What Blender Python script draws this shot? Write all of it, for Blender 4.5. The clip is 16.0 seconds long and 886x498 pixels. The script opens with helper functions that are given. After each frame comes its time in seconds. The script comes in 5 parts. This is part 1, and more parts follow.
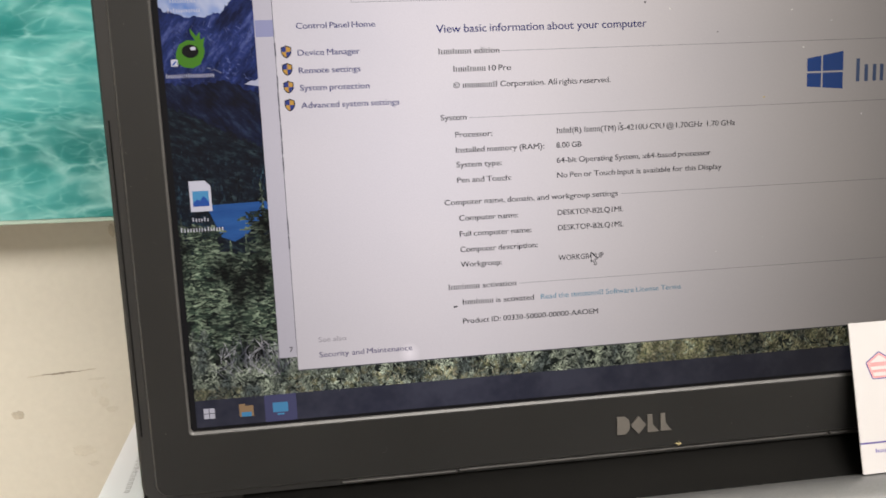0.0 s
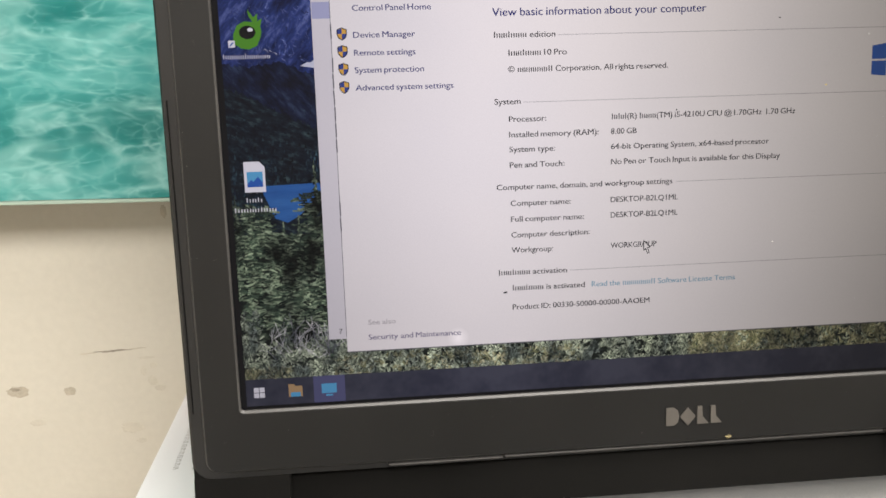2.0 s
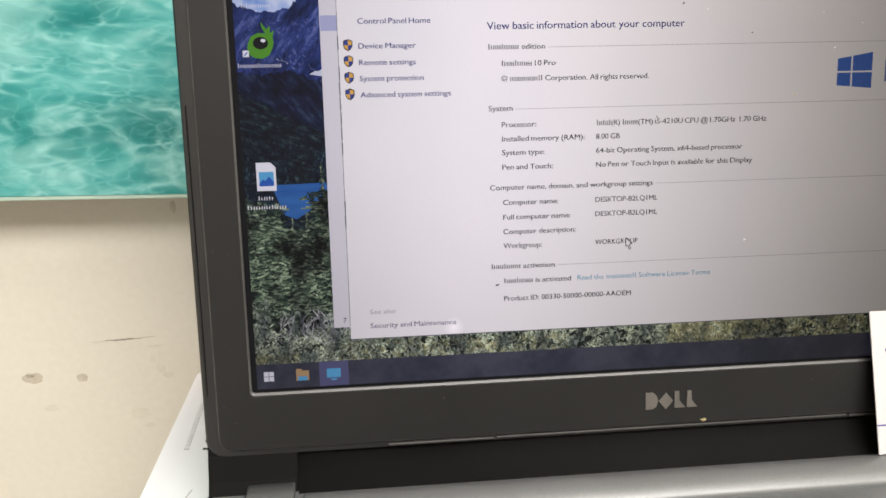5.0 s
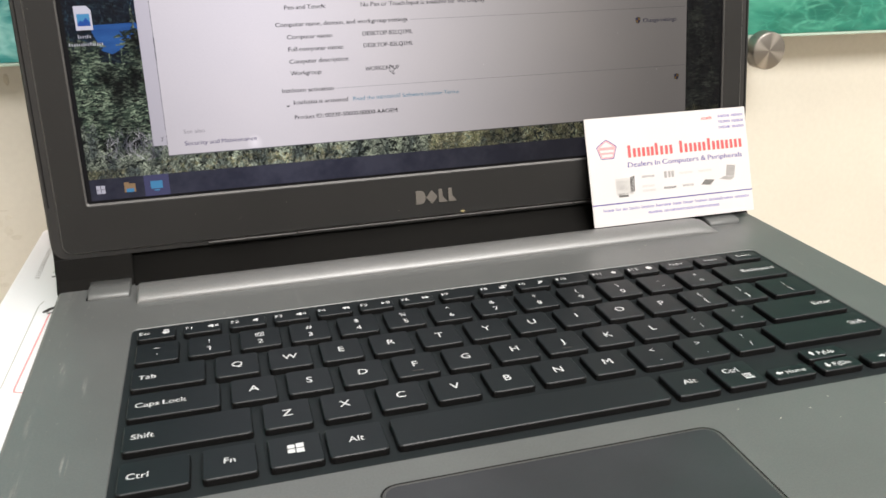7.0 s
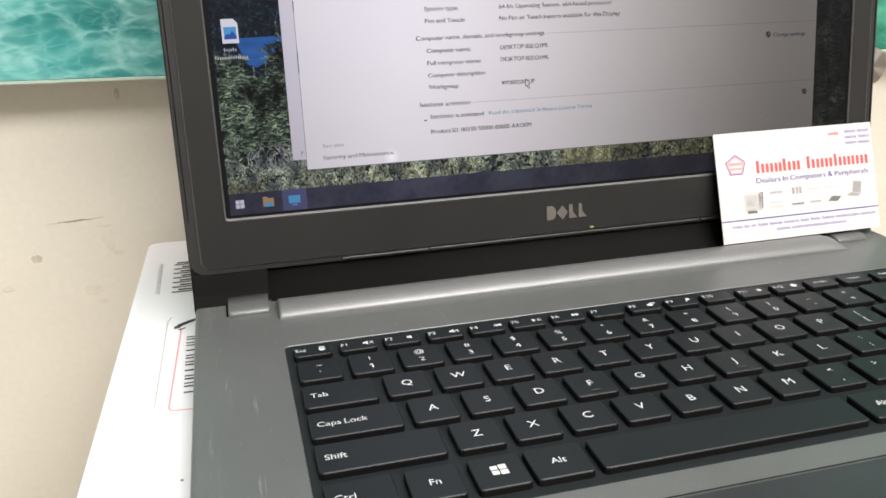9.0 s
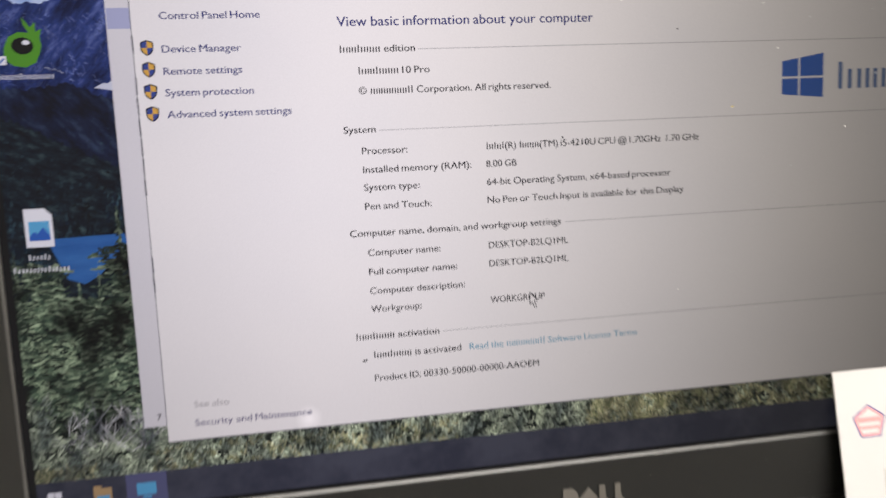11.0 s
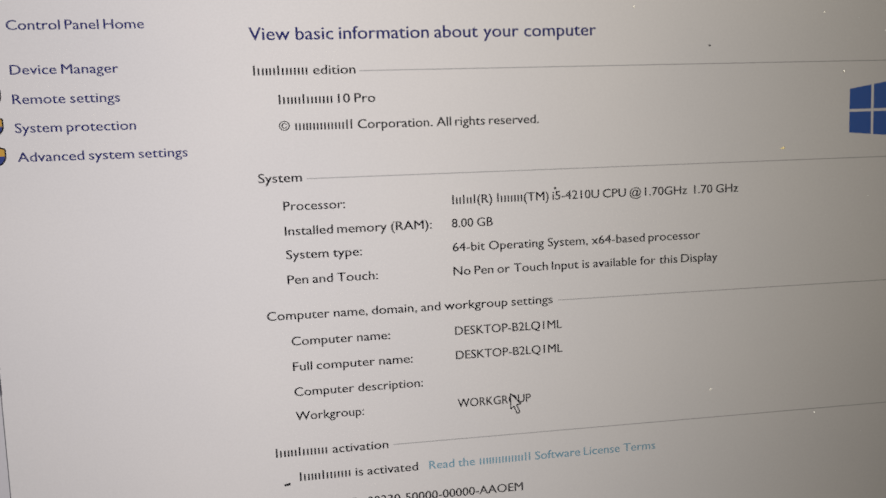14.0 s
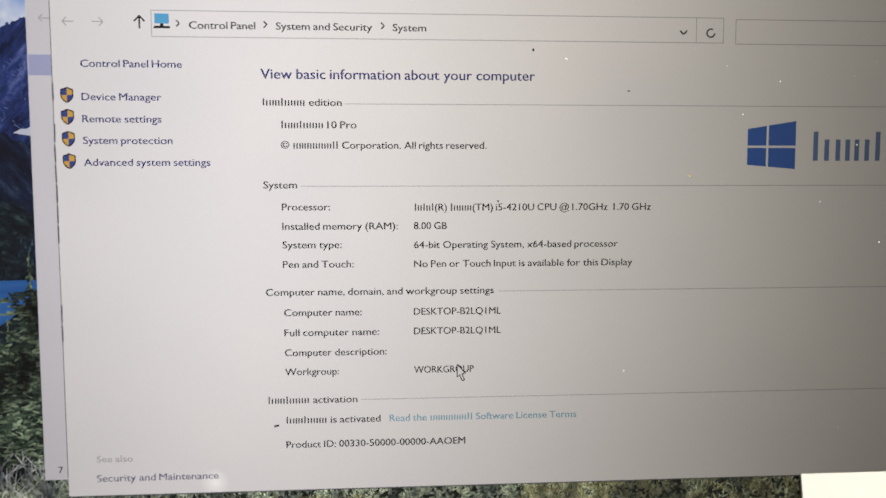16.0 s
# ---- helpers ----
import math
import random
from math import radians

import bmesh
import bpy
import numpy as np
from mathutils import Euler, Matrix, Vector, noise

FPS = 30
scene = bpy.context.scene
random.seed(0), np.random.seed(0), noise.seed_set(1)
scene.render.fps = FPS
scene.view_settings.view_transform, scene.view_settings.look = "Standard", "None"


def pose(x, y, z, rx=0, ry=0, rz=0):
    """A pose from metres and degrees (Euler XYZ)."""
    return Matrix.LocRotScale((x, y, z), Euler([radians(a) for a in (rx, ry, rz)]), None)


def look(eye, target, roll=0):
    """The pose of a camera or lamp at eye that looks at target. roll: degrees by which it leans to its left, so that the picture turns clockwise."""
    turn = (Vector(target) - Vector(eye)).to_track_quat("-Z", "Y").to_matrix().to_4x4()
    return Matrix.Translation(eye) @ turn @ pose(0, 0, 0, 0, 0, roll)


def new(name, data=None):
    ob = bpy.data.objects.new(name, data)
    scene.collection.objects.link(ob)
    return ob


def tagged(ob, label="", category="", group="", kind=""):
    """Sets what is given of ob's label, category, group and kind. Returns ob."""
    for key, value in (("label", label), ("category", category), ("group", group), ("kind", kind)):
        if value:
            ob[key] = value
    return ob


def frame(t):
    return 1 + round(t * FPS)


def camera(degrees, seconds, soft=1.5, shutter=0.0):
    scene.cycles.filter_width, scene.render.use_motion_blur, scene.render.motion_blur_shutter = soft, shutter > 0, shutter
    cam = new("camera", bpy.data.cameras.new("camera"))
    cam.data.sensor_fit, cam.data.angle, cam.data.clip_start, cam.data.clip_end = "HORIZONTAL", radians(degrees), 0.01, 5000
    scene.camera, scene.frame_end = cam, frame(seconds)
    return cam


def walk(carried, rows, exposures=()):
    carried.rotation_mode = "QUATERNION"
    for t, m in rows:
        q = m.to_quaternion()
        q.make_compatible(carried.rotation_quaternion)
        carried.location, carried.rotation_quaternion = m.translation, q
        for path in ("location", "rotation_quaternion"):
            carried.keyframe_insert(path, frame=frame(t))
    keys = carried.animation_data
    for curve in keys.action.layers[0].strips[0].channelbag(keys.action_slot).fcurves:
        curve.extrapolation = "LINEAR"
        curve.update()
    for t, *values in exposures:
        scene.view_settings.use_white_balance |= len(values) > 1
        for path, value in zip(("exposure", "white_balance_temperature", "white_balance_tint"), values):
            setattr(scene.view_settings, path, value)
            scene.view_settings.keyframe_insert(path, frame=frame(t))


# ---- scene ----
cam = camera(56.16, 16.0, soft=1.6, shutter=0.3)
PATH = [
    (0, (-0.10660, -0.15728, 1.16052), (0.02521, 0.79064, 0.87055), -1.41),
    (0.5, (-0.11246, -0.15903, 1.16549), (-0.00612, 0.79123, 0.87276), -1.59),
    (1, (-0.11392, -0.16018, 1.16305), (-0.02087, 0.79115, 0.86928), -1.46),
    (1.5, (-0.11227, -0.15699, 1.16030), (-0.02314, 0.79414, 0.86465), -1.26),
    (2, (-0.11111, -0.15653, 1.15831), (-0.02464, 0.79368, 0.85893), -1.11),
    (2.5, (-0.10998, -0.15780, 1.15427), (-0.02358, 0.79146, 0.85187), -0.92),
    (3, (-0.11040, -0.16137, 1.15441), (-0.02452, 0.78757, 0.85087), -0.87),
    (5.3, (-0.11486, -0.18572, 1.16578), (-0.01492, 0.76122, 0.86029), -0.50),
    (5.5, (-0.11022, -0.19318, 1.16433), (-0.00367, 0.75852, 0.87638), -0.63),
    (6, (-0.09946, -0.22446, 1.17055), (0.03321, 0.72600, 0.88944), -1.00),
    (6.5, (-0.08713, -0.27817, 1.15230), (0.11340, 0.63834, 0.80618), -1.03),
    (7, (-0.09724, -0.27636, 1.13630), (0.14496, 0.62153, 0.76869), -1.09),
    (7.5, (-0.12514, -0.27645, 1.14440), (0.12771, 0.61938, 0.77895), -1.04),
    (8, (-0.14703, -0.26879, 1.14272), (0.10676, 0.62733, 0.77864), -1.01),
    (8.2, (-0.15459, -0.26397, 1.13917), (0.09756, 0.63175, 0.77297), -1.03),
    (10.3, (-0.12946, -0.22890, 1.13328), (0.08328, 0.70000, 0.83014), -0.93),
    (10.5, (-0.11525, -0.20257, 1.14194), (0.09804, 0.72726, 0.84206), -0.85),
    (11, (-0.08374, -0.10962, 1.15203), (0.09351, 0.83625, 0.88016), -0.96),
    (11.5, (-0.07186, -0.06331, 1.14208), (0.09046, 0.88773, 0.87906), -0.98),
    (12, (-0.06910, -0.05056, 1.14452), (0.09231, 0.90264, 0.88887), -1.07),
    (12.5, (-0.06688, -0.04764, 1.14640), (0.08889, 0.90669, 0.89147), -1.19),
    (13, (-0.06600, -0.04500, 1.14610), (0.08935, 0.91020, 0.89420), -1.18),
    (13.5, (-0.06222, -0.04657, 1.14499), (0.09145, 0.91106, 0.90141), -1.08),
    (14, (-0.05645, -0.05364, 1.14853), (0.08936, 0.90566, 0.90667), -0.88),
    (14.5, (-0.05627, -0.06086, 1.15265), (0.08664, 0.89978, 0.91445), -0.47),
    (15, (-0.04856, -0.07312, 1.15436), (0.07725, 0.89134, 0.92200), -0.11),
    (15.5, (-0.04209, -0.08496, 1.15665), (0.06225, 0.88376, 0.93149), 0.29),
    (16, (-0.03810, -0.10179, 1.15460), (0.03871, 0.87020, 0.93251), 0.56),
]
walk(cam, [(t, look(eye, target, roll)) for t, eye, target, roll in PATH],
     [(0.0, -0.18, 6570, 14), (3.0, -0.08, 6570, 13), (5.5, 0.0, 6420, 13), (7.0, 0.0, 6400, 14), (10.5, 0.05, 6250, 13), (11.5, -0.23, 6800, 11), (12.5, -0.35, 6800, 9), (13.5, -0.36, 6750, 8), (14.5, -0.36, 6800, 7), (16.0, -0.08, 6700, 6)])

# ---- light: a closed room lit by ceiling panels that stay out of view ----
world = bpy.data.worlds.new("world")
world.use_nodes = True
world.node_tree.nodes["Background"].inputs[0].default_value = (0.75, 0.85, 1.0, 1)
world.node_tree.nodes["Background"].inputs[1].default_value = 0.3
scene.world = world


def area_lamp(name, eye, target, size_x, size_y, watts, colour):
    data = bpy.data.lights.new(name, "AREA")
    data.shape, data.size, data.size_y, data.energy, data.color = "RECTANGLE", size_x, size_y, watts, colour
    ob = new(name, data)
    ob.matrix_world = look(eye, target)
    return ob


# The nearer lamp is added to put a highlight along the hinge cover.
area_lamp("ceiling_panel_light", (0.40, -0.30, 2.62), (0.40, -0.30, 0.0), 1.6, 0.6, 17, (1.0, 0.965, 0.90))
area_lamp("ceiling_panel_light", (0.35, -1.45, 2.62), (0.35, -1.45, 0.0), 1.5, 0.9, 103, (1.0, 0.965, 0.90))

# ---- places: laptop coordinates have x across, y to the back, z up from the key tops ----
KT = 0.9875            # key tops above the floor
DESK_Z, BOX_H = 0.75, 0.22
WALL_Y = 0.25
LID_TILT = 8.0
LID = pose(0, 0.1033, 0.0344, -LID_TILT, 0, 0)   # x across, z up along the screen, -y towards the viewer
SCR_X0, SCR_X1, SCR_H1 = -0.1570, 0.1590, 0.1785


# ---- materials ----
def nodes_of(name):
    m = bpy.data.materials.new(name)
    m.use_nodes = True
    nt = m.node_tree
    return m, nt, nt.nodes["Principled BSDF"]


def coords(nt, world_space=False, scale=(1, 1, 1)):
    mp = nt.nodes.new("ShaderNodeMapping")
    mp.inputs["Scale"].default_value = scale
    if world_space:
        src = nt.nodes.new("ShaderNodeNewGeometry").outputs["Position"]
    else:
        src = nt.nodes.new("ShaderNodeTexCoord").outputs["Object"]
    nt.links.new(src, mp.inputs["Vector"])
    return mp.outputs["Vector"]


def noise_out(nt, vec, scale, detail=3.0, rough=0.55, distort=0.0):
    n = nt.nodes.new("ShaderNodeTexNoise")
    n.inputs["Scale"].default_value, n.inputs["Detail"].default_value = scale, detail
    n.inputs["Roughness"].default_value, n.inputs["Distortion"].default_value = rough, distort
    nt.links.new(vec, n.inputs["Vector"])
    return n.outputs["Fac"]


def ramp(nt, fac, stops):
    r = nt.nodes.new("ShaderNodeValToRGB")
    while len(r.color_ramp.elements) < len(stops):
        r.color_ramp.elements.new(0.5)
    for e, (p, c) in zip(r.color_ramp.elements, stops):
        e.position = p
        e.color = (*c, 1) if len(c) == 3 else c
    nt.links.new(fac, r.inputs["Fac"])
    return r.outputs["Color"]


def mixed(nt, fac, a, b, kind="MIX"):
    m = nt.nodes.new("ShaderNodeMix")
    m.data_type, m.blend_type = "RGBA", kind
    for sock, v in ((m.inputs[0], fac), (m.inputs[6], a), (m.inputs[7], b)):
        if isinstance(v, (int, float)):
            sock.default_value = v
        elif isinstance(v, tuple):
            sock.default_value = (*v, 1) if len(v) == 3 else v
        else:
            nt.links.new(v, sock)
    return m.outputs[2]


def bumped(nt, bsdf, height, strength, distance):
    b = nt.nodes.new("ShaderNodeBump")
    b.inputs["Strength"].default_value, b.inputs["Distance"].default_value = strength, distance
    nt.links.new(height, b.inputs["Height"])
    nt.links.new(b.outputs["Normal"], bsdf.inputs["Normal"])


def surface(name, colour, rough=0.5, metal=0.0, coarse=8.0, fine=400.0, vary=0.12, bump=0.1, deep=0.0002,
            stretch=(1, 1, 1), specular=0.5, tint=None, world_space=False):
    """A painted, moulded or printed surface: colour varies at two scales, roughness with it, and a fine relief."""
    m, nt, b = nodes_of(name)
    v = coords(nt, world_space, stretch)
    big, small = noise_out(nt, v, coarse, 4), noise_out(nt, v, fine, 2)
    dark = tuple(c * (1 - vary) for c in colour)
    light = tint or tuple(min(1, c * (1 + vary)) for c in colour)
    base = ramp(nt, big, [(0.25, dark), (0.55, colour), (0.8, light)])
    grain = ramp(nt, small, [(0.3, (1 - vary * 0.6,) * 3), (0.7, (1, 1, 1))])
    nt.links.new(mixed(nt, 1.0, base, grain, "MULTIPLY"), b.inputs["Base Color"])
    rr = nt.nodes.new("ShaderNodeMapRange")
    rr.inputs["To Min"].default_value, rr.inputs["To Max"].default_value = rough * 0.85, min(1, rough * 1.15)
    nt.links.new(big, rr.inputs["Value"])
    nt.links.new(rr.outputs["Result"], b.inputs["Roughness"])
    b.inputs["Metallic"].default_value, b.inputs["Specular IOR Level"].default_value = metal, specular
    if bump:
        bumped(nt, b, small, bump, deep)
    return m


def ramp_at(nt, value, stops):
    """Grey ramp over a length in metres."""
    a, z = stops[0][0], stops[-1][0]
    r = nt.nodes.new("ShaderNodeMapRange")
    r.inputs["From Min"].default_value, r.inputs["From Max"].default_value = a, z
    nt.links.new(value, r.inputs["Value"])
    return ramp(nt, r.outputs["Result"], [((x - a) / (z - a), (g,) * 3) for x, g in stops])


def worn_metal(name, colour, rough, metal=0.25):
    """Grey painted deck with faint rubbed streaks along y and soft stains."""
    m, nt, b = nodes_of(name)
    v, vs = coords(nt), coords(nt, scale=(1, 0.06, 1))
    stain, grain = noise_out(nt, v, 14, 5, 0.6), noise_out(nt, v, 1500, 2)
    streak = noise_out(nt, vs, 110, 3, 0.6)
    patch = noise_out(nt, v, 9, 2)
    base = ramp(nt, stain, [(0.3, tuple(c * 0.9 for c in colour)), (0.7, tuple(c * 1.08 for c in colour))])
    speck = ramp(nt, grain, [(0.35, (0.9,) * 3), (0.65, (1.0,) * 3)])
    base = mixed(nt, 1.0, base, speck, "MULTIPLY")
    rub = ramp(nt, streak, [(0.66, (0, 0, 0)), (0.78, (1, 1, 1))])
    where = ramp(nt, patch, [(0.52, (0, 0, 0)), (0.68, (0.30,) * 3)])
    fac = nt.nodes.new("ShaderNodeMath")
    fac.operation = "MULTIPLY"
    nt.links.new(rub, fac.inputs[0])
    nt.links.new(where, fac.inputs[1])
    base = mixed(nt, fac.outputs[0], base, tuple(min(1, c * 2.2) for c in colour))
    s = nt.nodes.new("ShaderNodeSeparateXYZ")
    nt.links.new(v, s.inputs["Vector"])
    band = ramp_at(nt, s.outputs["X"], [(-0.1735, 0.0), (-0.1700, 0.7), (-0.1655, 0.55), (-0.1600, 0.0)])
    long_rub = ramp(nt, noise_out(nt, vs, 260, 5, 0.7), [(0.46, (0, 0, 0)), (0.62, (1, 1, 1))])
    broken = ramp(nt, noise_out(nt, v, 40, 4, 0.7), [(0.44, (0, 0, 0)), (0.60, (0.55,) * 3)])
    edge = mixed(nt, 1.0, mixed(nt, 1.0, long_rub, broken, "MULTIPLY"), band, "MULTIPLY")
    nt.links.new(mixed(nt, edge, base, (0.25, 0.25, 0.235)), b.inputs["Base Color"])
    b.inputs["Roughness"].default_value, b.inputs["Metallic"].default_value = rough, metal
    bumped(nt, b, grain, 0.12, 0.0001)
    return m


def view_falloff(nt):
    """Viewing-angle falloff set into the glow: brightest left of the middle, dimmer and warmer to the right and low
    down.
    """
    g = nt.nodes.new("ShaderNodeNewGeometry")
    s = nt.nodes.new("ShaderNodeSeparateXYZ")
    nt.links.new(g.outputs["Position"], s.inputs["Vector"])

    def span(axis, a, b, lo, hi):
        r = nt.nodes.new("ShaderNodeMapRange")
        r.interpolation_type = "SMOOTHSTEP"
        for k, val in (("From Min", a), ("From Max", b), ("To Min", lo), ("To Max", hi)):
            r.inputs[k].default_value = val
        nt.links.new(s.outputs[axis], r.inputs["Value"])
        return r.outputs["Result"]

    # Fixed by place on the display, so it stays the same from every viewpoint.
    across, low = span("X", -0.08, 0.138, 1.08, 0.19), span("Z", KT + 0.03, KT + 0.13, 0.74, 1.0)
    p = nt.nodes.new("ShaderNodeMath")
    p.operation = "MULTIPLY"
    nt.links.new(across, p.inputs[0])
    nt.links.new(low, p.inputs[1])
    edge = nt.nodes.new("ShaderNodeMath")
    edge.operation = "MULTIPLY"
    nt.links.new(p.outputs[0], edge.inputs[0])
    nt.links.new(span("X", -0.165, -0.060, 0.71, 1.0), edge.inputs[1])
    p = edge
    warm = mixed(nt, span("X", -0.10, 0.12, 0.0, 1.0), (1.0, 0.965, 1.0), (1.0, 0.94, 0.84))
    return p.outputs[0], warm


def lit(name, colour, other=None, scale=300.0, lo=0.4, hi=0.6, stretch=(1, 1, 1), island=False, third=None, detail=4.0, tilt=0.0, hollow=0.22, clumps=130.0):
    """Lit area of the display in one colour, or two or three mixed by a pattern, under the viewing-angle falloff."""
    m, nt, b = nodes_of(name)
    strength, warm = view_falloff(nt)
    b.inputs["Base Color"].default_value = (0.005, 0.005, 0.0055, 1)
    b.inputs["Roughness"].default_value, b.inputs["Specular IOR Level"].default_value = 0.38, 0.07
    if other:
        if island:
            fac = nt.nodes.new("ShaderNodeNewGeometry").outputs["Random Per Island"]
        else:
            v = coords(nt, True, (1, 1, 1))
            turn = nt.nodes.new("ShaderNodeMapping")
            turn.vector_type = "TEXTURE"
            turn.inputs["Rotation"].default_value = (0, radians(tilt), 0)
            turn.inputs["Scale"].default_value = tuple(1 / c for c in stretch)
            nt.links.new(v, turn.inputs["Vector"])
            fac = noise_out(nt, turn.outputs["Vector"], scale, detail, 0.70)
        stops = [(lo, colour), (hi, other)] if not third else [(lo, colour), ((lo + hi) / 2, other), (hi, third)]
        col = ramp(nt, fac, stops)
        if island:
            fine = noise_out(nt, coords(nt, True), scale, 3)
            col = mixed(nt, 1.0, col, ramp(nt, fine, [(0.3, (0.45,) * 3), (0.7, (1.25,) * 3)]), "MULTIPLY")
            clump = noise_out(nt, coords(nt, True, (1.3, 1, 0.8)), clumps, 3)
            col = mixed(nt, 1.0, col, ramp(nt, clump, [(0.38, (hollow, hollow * 1.08, hollow * 1.25)), (0.50, (0.85,) * 3), (0.66, (1.7, 1.7, 1.6))]), "MULTIPLY")
        col = mixed(nt, 1.0, col, warm, "MULTIPLY")
    else:
        col = mixed(nt, 1.0, colour, warm, "MULTIPLY")
    nt.links.new(col, b.inputs["Emission Color"])
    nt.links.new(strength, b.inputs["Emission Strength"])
    return m


def window_glow(name, colour):
    """A pale window on the display: nearly even, with soft clouding and one pressure spot near its lower edge."""
    m, nt, b = nodes_of(name)
    strength, warm = view_falloff(nt)
    b.inputs["Base Color"].default_value = (0.005, 0.005, 0.0055, 1)
    b.inputs["Roughness"].default_value, b.inputs["Specular IOR Level"].default_value = 0.38, 0.07
    v = coords(nt, True)
    cloud = ramp(nt, noise_out(nt, v, 16, 2), [(0.3, (0.955, 0.955, 0.965)), (0.7, (1.02, 1.01, 1.0))])
    fine = ramp(nt, noise_out(nt, v, 2600, 1), [(0.3, (0.975,) * 3), (0.7, (1.015,) * 3)])
    col = mixed(nt, 1.0, mixed(nt, 1.0, colour, cloud, "MULTIPLY"), fine, "MULTIPLY")
    d = nt.nodes.new("ShaderNodeVectorMath")
    d.operation = "DISTANCE"
    nt.links.new(nt.nodes.new("ShaderNodeNewGeometry").outputs["Position"], d.inputs[0])
    d.inputs[1].default_value = (LID_WORLD @ Vector((-0.0825, -0.0002, 0.0215)))
    spot = ramp(nt, d.outputs["Value"], [(0.0, (1.35,) * 3), (0.0005, (1.12,) * 3), (0.0017, (1.0,) * 3)])
    col = mixed(nt, 1.0, mixed(nt, 1.0, col, spot, "MULTIPLY"), warm, "MULTIPLY")
    nt.links.new(col, b.inputs["Emission Color"])
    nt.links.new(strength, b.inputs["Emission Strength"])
    return m


LID_WORLD = Matrix.Translation((0, 0, KT)) @ LID


def sea_print(name):
    """Printed photograph of shallow turquoise water: flat ripples, soft cream light nets and darker hollows."""
    m, nt, b = nodes_of(name)
    v = coords(nt, scale=(20.0, 20.0, 44.0))

    def shifted(vec, scale, detail, amount):
        w = nt.nodes.new("ShaderNodeTexNoise")
        w.inputs["Scale"].default_value, w.inputs["Detail"].default_value = scale, detail
        nt.links.new(vec, w.inputs["Vector"])
        add = nt.nodes.new("ShaderNodeVectorMath")
        add.operation = "MULTIPLY_ADD"
        nt.links.new(w.outputs["Color"], add.inputs[0])
        add.inputs[1].default_value = (amount,) * 3
        nt.links.new(vec, add.inputs[2])
        return add.outputs[0]

    def times(x, y):
        f = nt.nodes.new("ShaderNodeMath")
        f.operation = "MULTIPLY"
        nt.links.new(x, f.inputs[0])
        nt.links.new(y, f.inputs[1])
        return f.outputs[0]

    flow = shifted(shifted(v, 0.7, 2, 0.75), 2.8, 2, 0.20)
    tone = noise_out(nt, flow, 0.9, 3, 0.5, 0.3)
    base = ramp(nt, tone, [(0.30, (0.002, 0.190, 0.160)), (0.42, (0.010, 0.245, 0.200)), (0.50, (0.034, 0.305, 0.250)), (0.60, (0.070, 0.370, 0.305)), (0.72, (0.150, 0.470, 0.385))])
    for scale, gain, far, near in ((1.25, 0.66, 0.30, 0.045), (2.6, 0.50, 0.26, 0.040), (5.5, 0.22, 0.25, 0.035)):
        cell = nt.nodes.new("ShaderNodeTexVoronoi")
        cell.feature = "DISTANCE_TO_EDGE"
        cell.inputs["Scale"].default_value = scale
        nt.links.new(flow, cell.inputs["Vector"])
        where = ramp(nt, noise_out(nt, v, 0.55 * scale, 2), [(0.38, (0.05,) * 3), (0.60, (1, 1, 1))])
        inside = ramp(nt, cell.outputs["Distance"], [(0.10, (0, 0, 0)), (0.16, (0.42 * gain,) * 3), (0.40, (0.62 * gain,) * 3)])
        base = mixed(nt, times(inside, where), base, (0.004, 0.205, 0.172))
        wide_glow = ramp(nt, cell.outputs["Distance"], [(0.0, (gain * 0.55,) * 3), (far * 0.45, (gain * 0.22,) * 3), (far, (0, 0, 0))])
        base = mixed(nt, times(wide_glow, where), base, (0.26, 0.60, 0.48))
        crest = ramp(nt, cell.outputs["Distance"], [(0.0, (gain,) * 3), (near, (gain * 0.75,) * 3), (near * 3, (0, 0, 0))])
        patchy = ramp(nt, noise_out(nt, flow, 1.7 * scale, 2), [(0.42, (0.08,) * 3), (0.64, (1, 1, 1))])
        base = mixed(nt, times(times(crest, where), patchy), base, (0.58, 0.80, 0.66))
    broad = ramp(nt, noise_out(nt, flow, 0.75, 3, 0.55, 0.4), [(0.57, (0, 0, 0)), (0.66, (0.40,) * 3), (0.76, (0.65,) * 3)])
    base = mixed(nt, broad, base, (0.40, 0.66, 0.53))
    s = nt.nodes.new("ShaderNodeSeparateXYZ")
    nt.links.new(coords(nt, True), s.inputs["Vector"])
    deeper = mixed(nt, ramp_at(nt, s.outputs["X"], [(-0.20, 0.0), (0.20, 1.0)]), (0.65, 0.84, 0.98), (0.20, 0.52, 0.44))
    nt.links.new(mixed(nt, 1.0, base, deeper, "MULTIPLY"), b.inputs["Base Color"])
    b.inputs["Roughness"].default_value = 0.32
    return m


